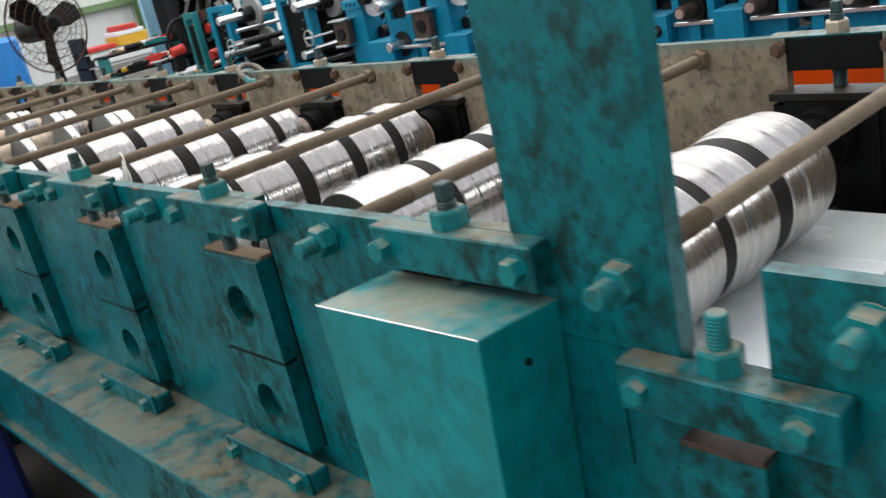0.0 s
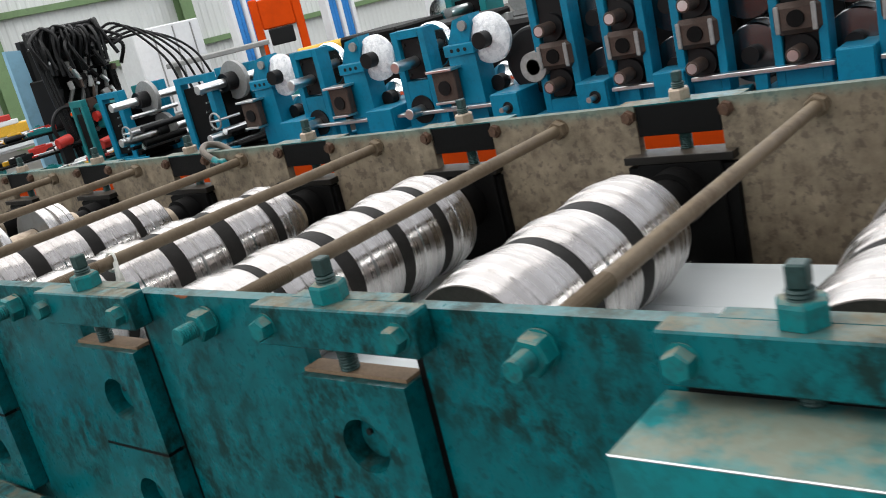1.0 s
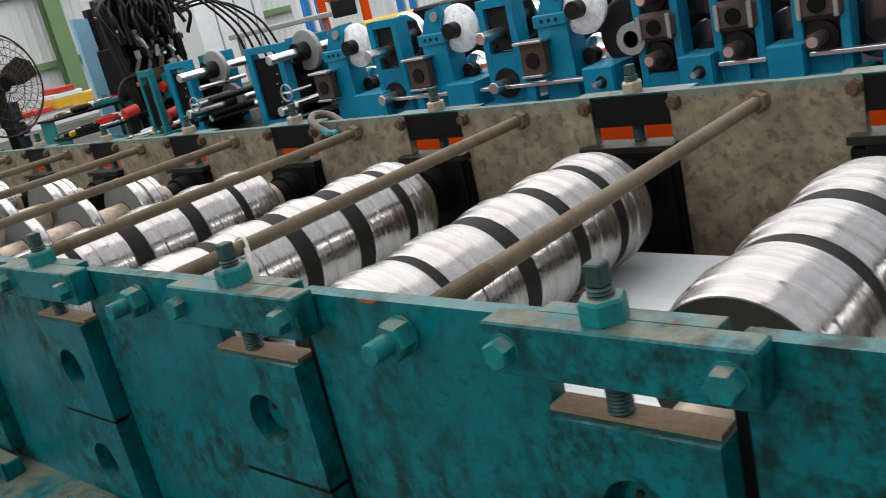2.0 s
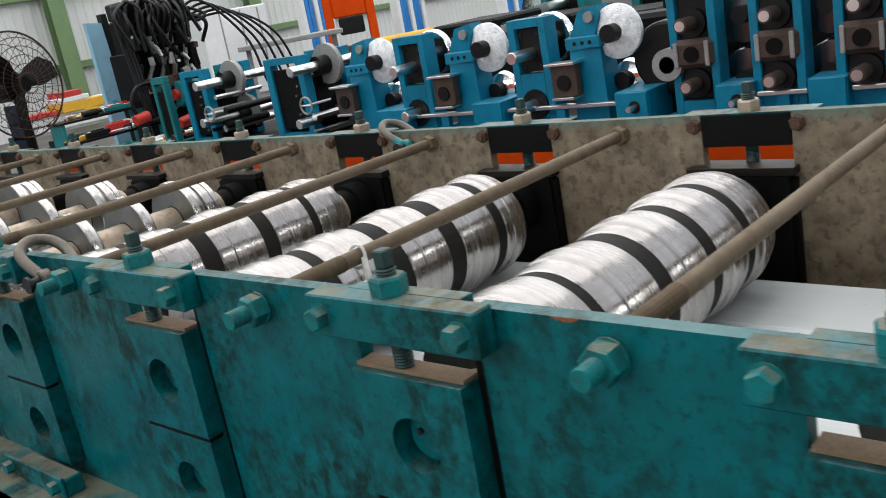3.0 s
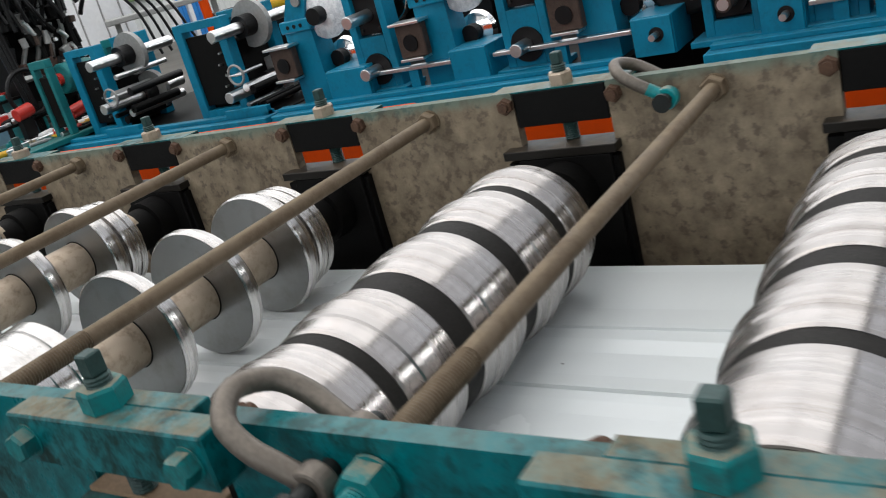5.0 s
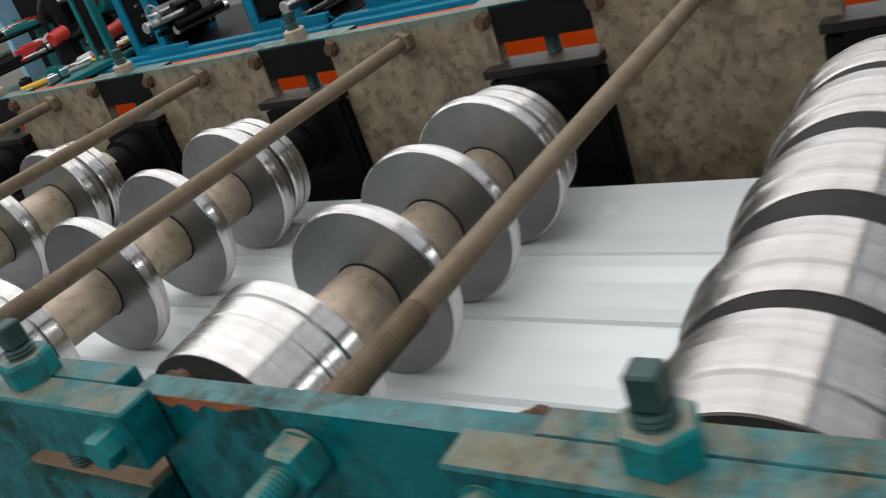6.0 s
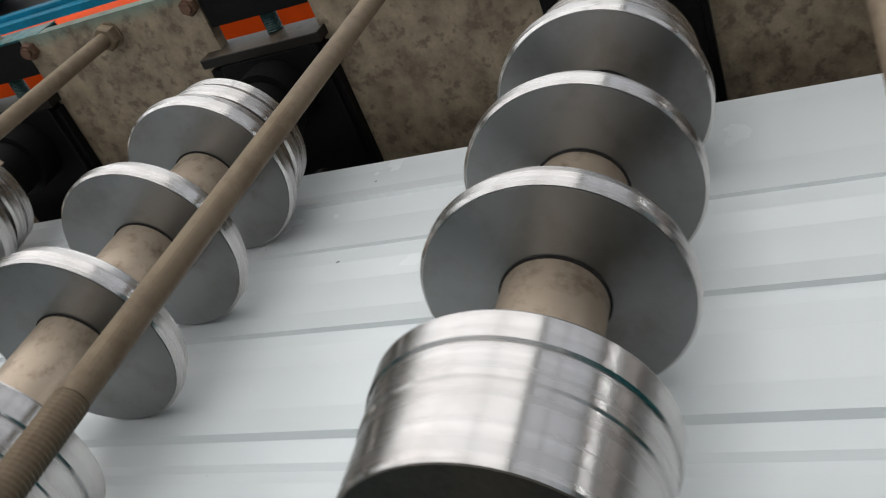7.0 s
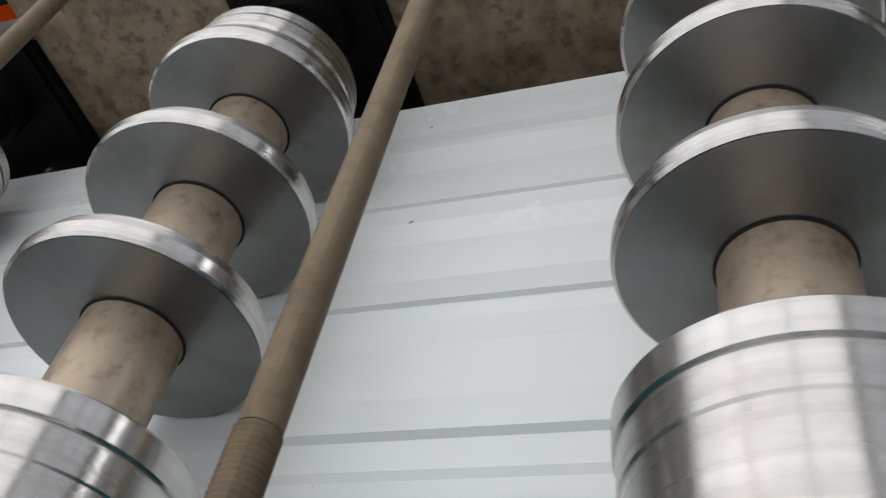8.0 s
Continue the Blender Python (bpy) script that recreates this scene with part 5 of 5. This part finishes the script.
part("cap", cyl(B(), (-0.14, -0.28, 0.86), (-0.1005, -0.28, 0.86), 0.05, seg=16), RED, hy, "red cap")
part("ring_hose", tube(B(), [(-0.42 + 0.17 * math.cos(a), -0.3, 0.85 + 0.17 * math.sin(a)) for a in [i * math.pi / 14 for i in range(29)]], 0.018, 8), BLACK, hy)
sl = thing("guard_panel", "pale blue painted guard panel standing upright", "panel", at=(4.03, 8.95, 0))
part("panel", prism(B(), [(-0.09, 0.0), (0.14, 0.0), (0.07, 1.62), (-0.09, 1.64)], "Y", -0.03, 0.03), SKYBLUE, sl)
part("edge", prism(B(), [(0.145, 0.0), (0.2, 0.0), (0.135, 1.7), (0.075, 1.7)], "Y", -0.04, 0.04), BLACK, sl)
# teal bench with tools
tb = thing("work_bench", "teal steel bench at the end of the mill", "bench", at=(3.75, 7.85, 0))
part("top", box(B(), -0.6, 0.5, -0.35, 0.6, 0.46, 0.5, 0.005), TEAL_FAR, tb)
for x in (-0.55, 0.4):
    for y in (-0.3, 0.5):
        part("leg", box(B(), x, x + 0.06, y, y + 0.06, 0, 0.46), TEAL_FAR, tb)
rng = random.Random(11)
tool_mats = [BAR_STEEL, BLACK, TEAL_FAR, WHITE, GREY, BAR_STEEL, YELLOW, RED, BLACK]
tool_words = ["bright steel", "black", "teal", "white", "grey", "bright steel", "yellow", "red", "black"]
shelves = [(7.85, 0.5, 0.5), (8.14, 0.66, 0.12), (8.36, 0.83, 0.12)]
for sy, sz, dep in shelves[1:]:
    sh = thing("tool_shelf", "dark steel shelf crowded with tools behind the bench", "shelf", "tool shelves", (3.5, sy, 0.5003))
    part("board", box(B(), -0.42, 0.42, -0.13, 0.13, sz - 0.5203, sz - 0.5003, 0.003), BLOCK_BLACK, sh)
    for x in (-0.4, 0.38):
        part("upright", box(B(), x, x + 0.02, -0.12, 0.12, 0.0, sz - 0.5205), TEAL_FAR, sh)
for i in range(84):
    k = (i * 5 + i // 9) % 9
    sy, sz, dep = shelves[0 if i < 34 else 1 + i % 2]
    L, W, H_ = rng.uniform(0.08, 0.30), rng.uniform(0.02, 0.06), rng.uniform(0.02, 0.09)
    x = 3.75 + rng.uniform(-0.5, 0.4) if i < 34 else 3.5 + rng.uniform(-0.3, 0.3)
    y = sy + (rng.uniform(-0.25, 0.1) if i < 34 else rng.uniform(-0.08, 0.08))
    tbm = B()
    if i % 3 == 0:
        cyl(tbm, (-L / 2, 0, W / 2), (L / 2, 0, W / 2), W / 2, seg=12, bev=0.003)
        cyl(tbm, (L / 2, 0, W / 2), (L / 2 + 0.03, 0, W / 2), W * 0.3, seg=10)
    elif i % 3 == 1:
        box(tbm, -L / 2, L / 2, -W / 4, W / 4, 0, H_ * 0.5, 0.004)
        box(tbm, L / 2 - 0.03, L / 2 + 0.01, -W, W, 0, H_ * 0.6, 0.005)
    else:
        box(tbm, -L / 2, L / 2, -W / 2, W / 2, 0, H_, 0.006)
        box(tbm, -L / 4, L / 4, -W / 3, W / 3, H_, H_ + 0.012, 0.003)
    o = part("tool", tbm, tool_mats[k])
    o.location, o.rotation_euler = (x, y, sz + 0.0003), (0, 0, rng.uniform(-0.5, 0.5))
    tagged(o, tool_words[k] + " hand tool lying on the " + ("teal bench" if i < 34 else "steel shelf"), "tool", "tools on the bench")
for i, (x, y, z, m, w) in enumerate(((3.68, 7.95, 0.83, RED, "red"), (3.98, 7.75, 0.62, RED, "red"))):
    o = thing("canister", w + " metal canister on the bench", "canister", at=(x, y, 0.5003))
    part("body", cyl(B(), (-0.06, 0, 0.12 + 0.1 * (1 - i)), (0.08, 0, 0.14 + 0.1 * (1 - i)), 0.05, seg=20, bev=0.008), m, o)
    part("stand", box(B(), -0.05, 0.05, -0.03, 0.03, 0, 0.08 + 0.1 * (1 - i)), BLACK, o)
# stacked stock on a rack
rk = thing("stock_rack", "steel rack stacked with red, yellow and white stock", "rack", at=(5.0, 11.4, 0))
for x in (-0.9, 0.85):
    part("upright", box(B(), x, x + 0.06, -0.2, 0.2, 0, 0.95), BLACK, rk)
for z in (0.35, 0.55, 0.72):
    part("shelf", box(B(), -0.9, 0.9, -0.25, 0.25, z, z + 0.02), GREY, rk)
for i, (x0, x1, z0, z1, m, w) in enumerate(((-0.4, 0.15, 0.742, 0.86, YELLOW, "yellow"), (-0.8, 0.6, 0.572, 0.64, WHITE, "white"), (-0.5, 0.7, 0.372, 0.44, BLACK, "black"), (0.2, 0.8, 0.742, 0.8, ORANGE, "orange"),
                                         (-0.4, -0.02, 0.8605, 0.92, WHITE, "white"), (-0.35, -0.1, 0.921, 0.99, RED, "red"), (-0.85, -0.45, 0.742, 0.8, RED, "red"), (0.2, 0.7, 0.801, 0.86, WHITE, "white"))):
    o = part("stock_box", box(B(), -(x1 - x0) / 2, (x1 - x0) / 2, -0.2, 0.2, 0, z1 - z0, 0.008), m)
    o.location = (5.0 + (x0 + x1) / 2, 11.4, z0 + 0.0005)
    tagged(o, w + " stock box stacked on the rack", "box", "stock on the rack")
tp = thing("tarpaulin_stack", "blue plastic wrapped stack beside the wall", "stack", at=(3.2, 12.5, 0))
part("body", box(B(), -0.5, 0.5, -0.4, 0.4, 0, 1.15, 0.06), PLASTIC_BLUE, tp)
part("cover", box(B(), -0.35, 0.3, -0.3, 0.3, 1.1502, 1.35, 0.08), PLASTIC_BLUE, tp)
# white cabinets and covered goods near the north wall
wc = thing("white_cabinet", "large white cabinet standing near the hall wall", "cabinet", at=(11.0, 16.2, 0))
part("body", box(B(), -0.9, 0.75, -0.3, 0.4, 0, 1.75, 0.02), WHITE, wc)
for x in (-0.45, 0.05, 0.5):
    part("door_edge", box(B(), x, x + 0.03, -0.312, -0.301, 0.05, 1.7), GREY, wc)
for i, (x, y, h) in enumerate(((11.9, 14.6, 2.1), (13.1, 13.2, 2.0), (14.4, 11.6, 1.9))):
    b = thing("wrapped_bundle", "tall bundle of blue plastic wrapped profiles", "bundle", "blue wrapped bundles", (x, y, 0))
    for k in range(7):
        part("profile", box(B(), -0.42 + 0.12 * k, -0.32 + 0.12 * k, -0.1 + 0.02 * (k % 3), 0.1, 0, h - 0.07 * (k % 4), 0.01), PLASTIC_BLUE if k % 3 else WHITE, b)
wt = thing("long_table", "long pale grey steel table in front of the wall", "table", at=(8.1, 11.0, 0))
part("top", box(B(), -0.75, 0.75, -0.3, 0.3, 1.02, 1.09, 0.01), GREY, wt)
wt.rotation_euler = (0, 0, radians(-38))
for x in (-0.65, 0.6):
    part("leg", box(B(), x, x + 0.07, -0.04, 0.04, 0, 1.02), GREY, wt)
fk = thing("orange_press", "orange painted machine frame with a dark opening", "machine", at=(10.9, 12.6, 0))
fk.rotation_euler = (0, 0, radians(-42))
for x0, x1 in ((-0.45, -0.3), (0.3, 0.45)):
    part("column", box(B(), x0, x1, -0.15, 0.15, 0, 1.75, 0.02), ORANGE, fk)
part("crosshead", box(B(), -0.298, 0.298, -0.14, 0.14, 1.2, 1.72, 0.02), ORANGE, fk)
part("ram", box(B(), -0.22, 0.22, -0.16, 0.1, 0.9, 1.195, 0.02), BLACK, fk)
part("table", box(B(), -0.298, 0.298, -0.2, 0.2, 0.0, 0.7, 0.02), BROWN, fk)
yb = thing("yellow_cylinder", "yellow painted cylinder lying on a stand", "cylinder", at=(7.8, 8.5, 0))
part("body", cyl(B(), (-0.3, 0.2, 0.84), (0.3, -0.25, 0.84), 0.085, seg=24, bev=0.01), YELLOW, yb)
part("stand", box(B(), -0.25, 0.25, -0.08, 0.08, 0, 0.76), BLOCK_BLACK, yb)
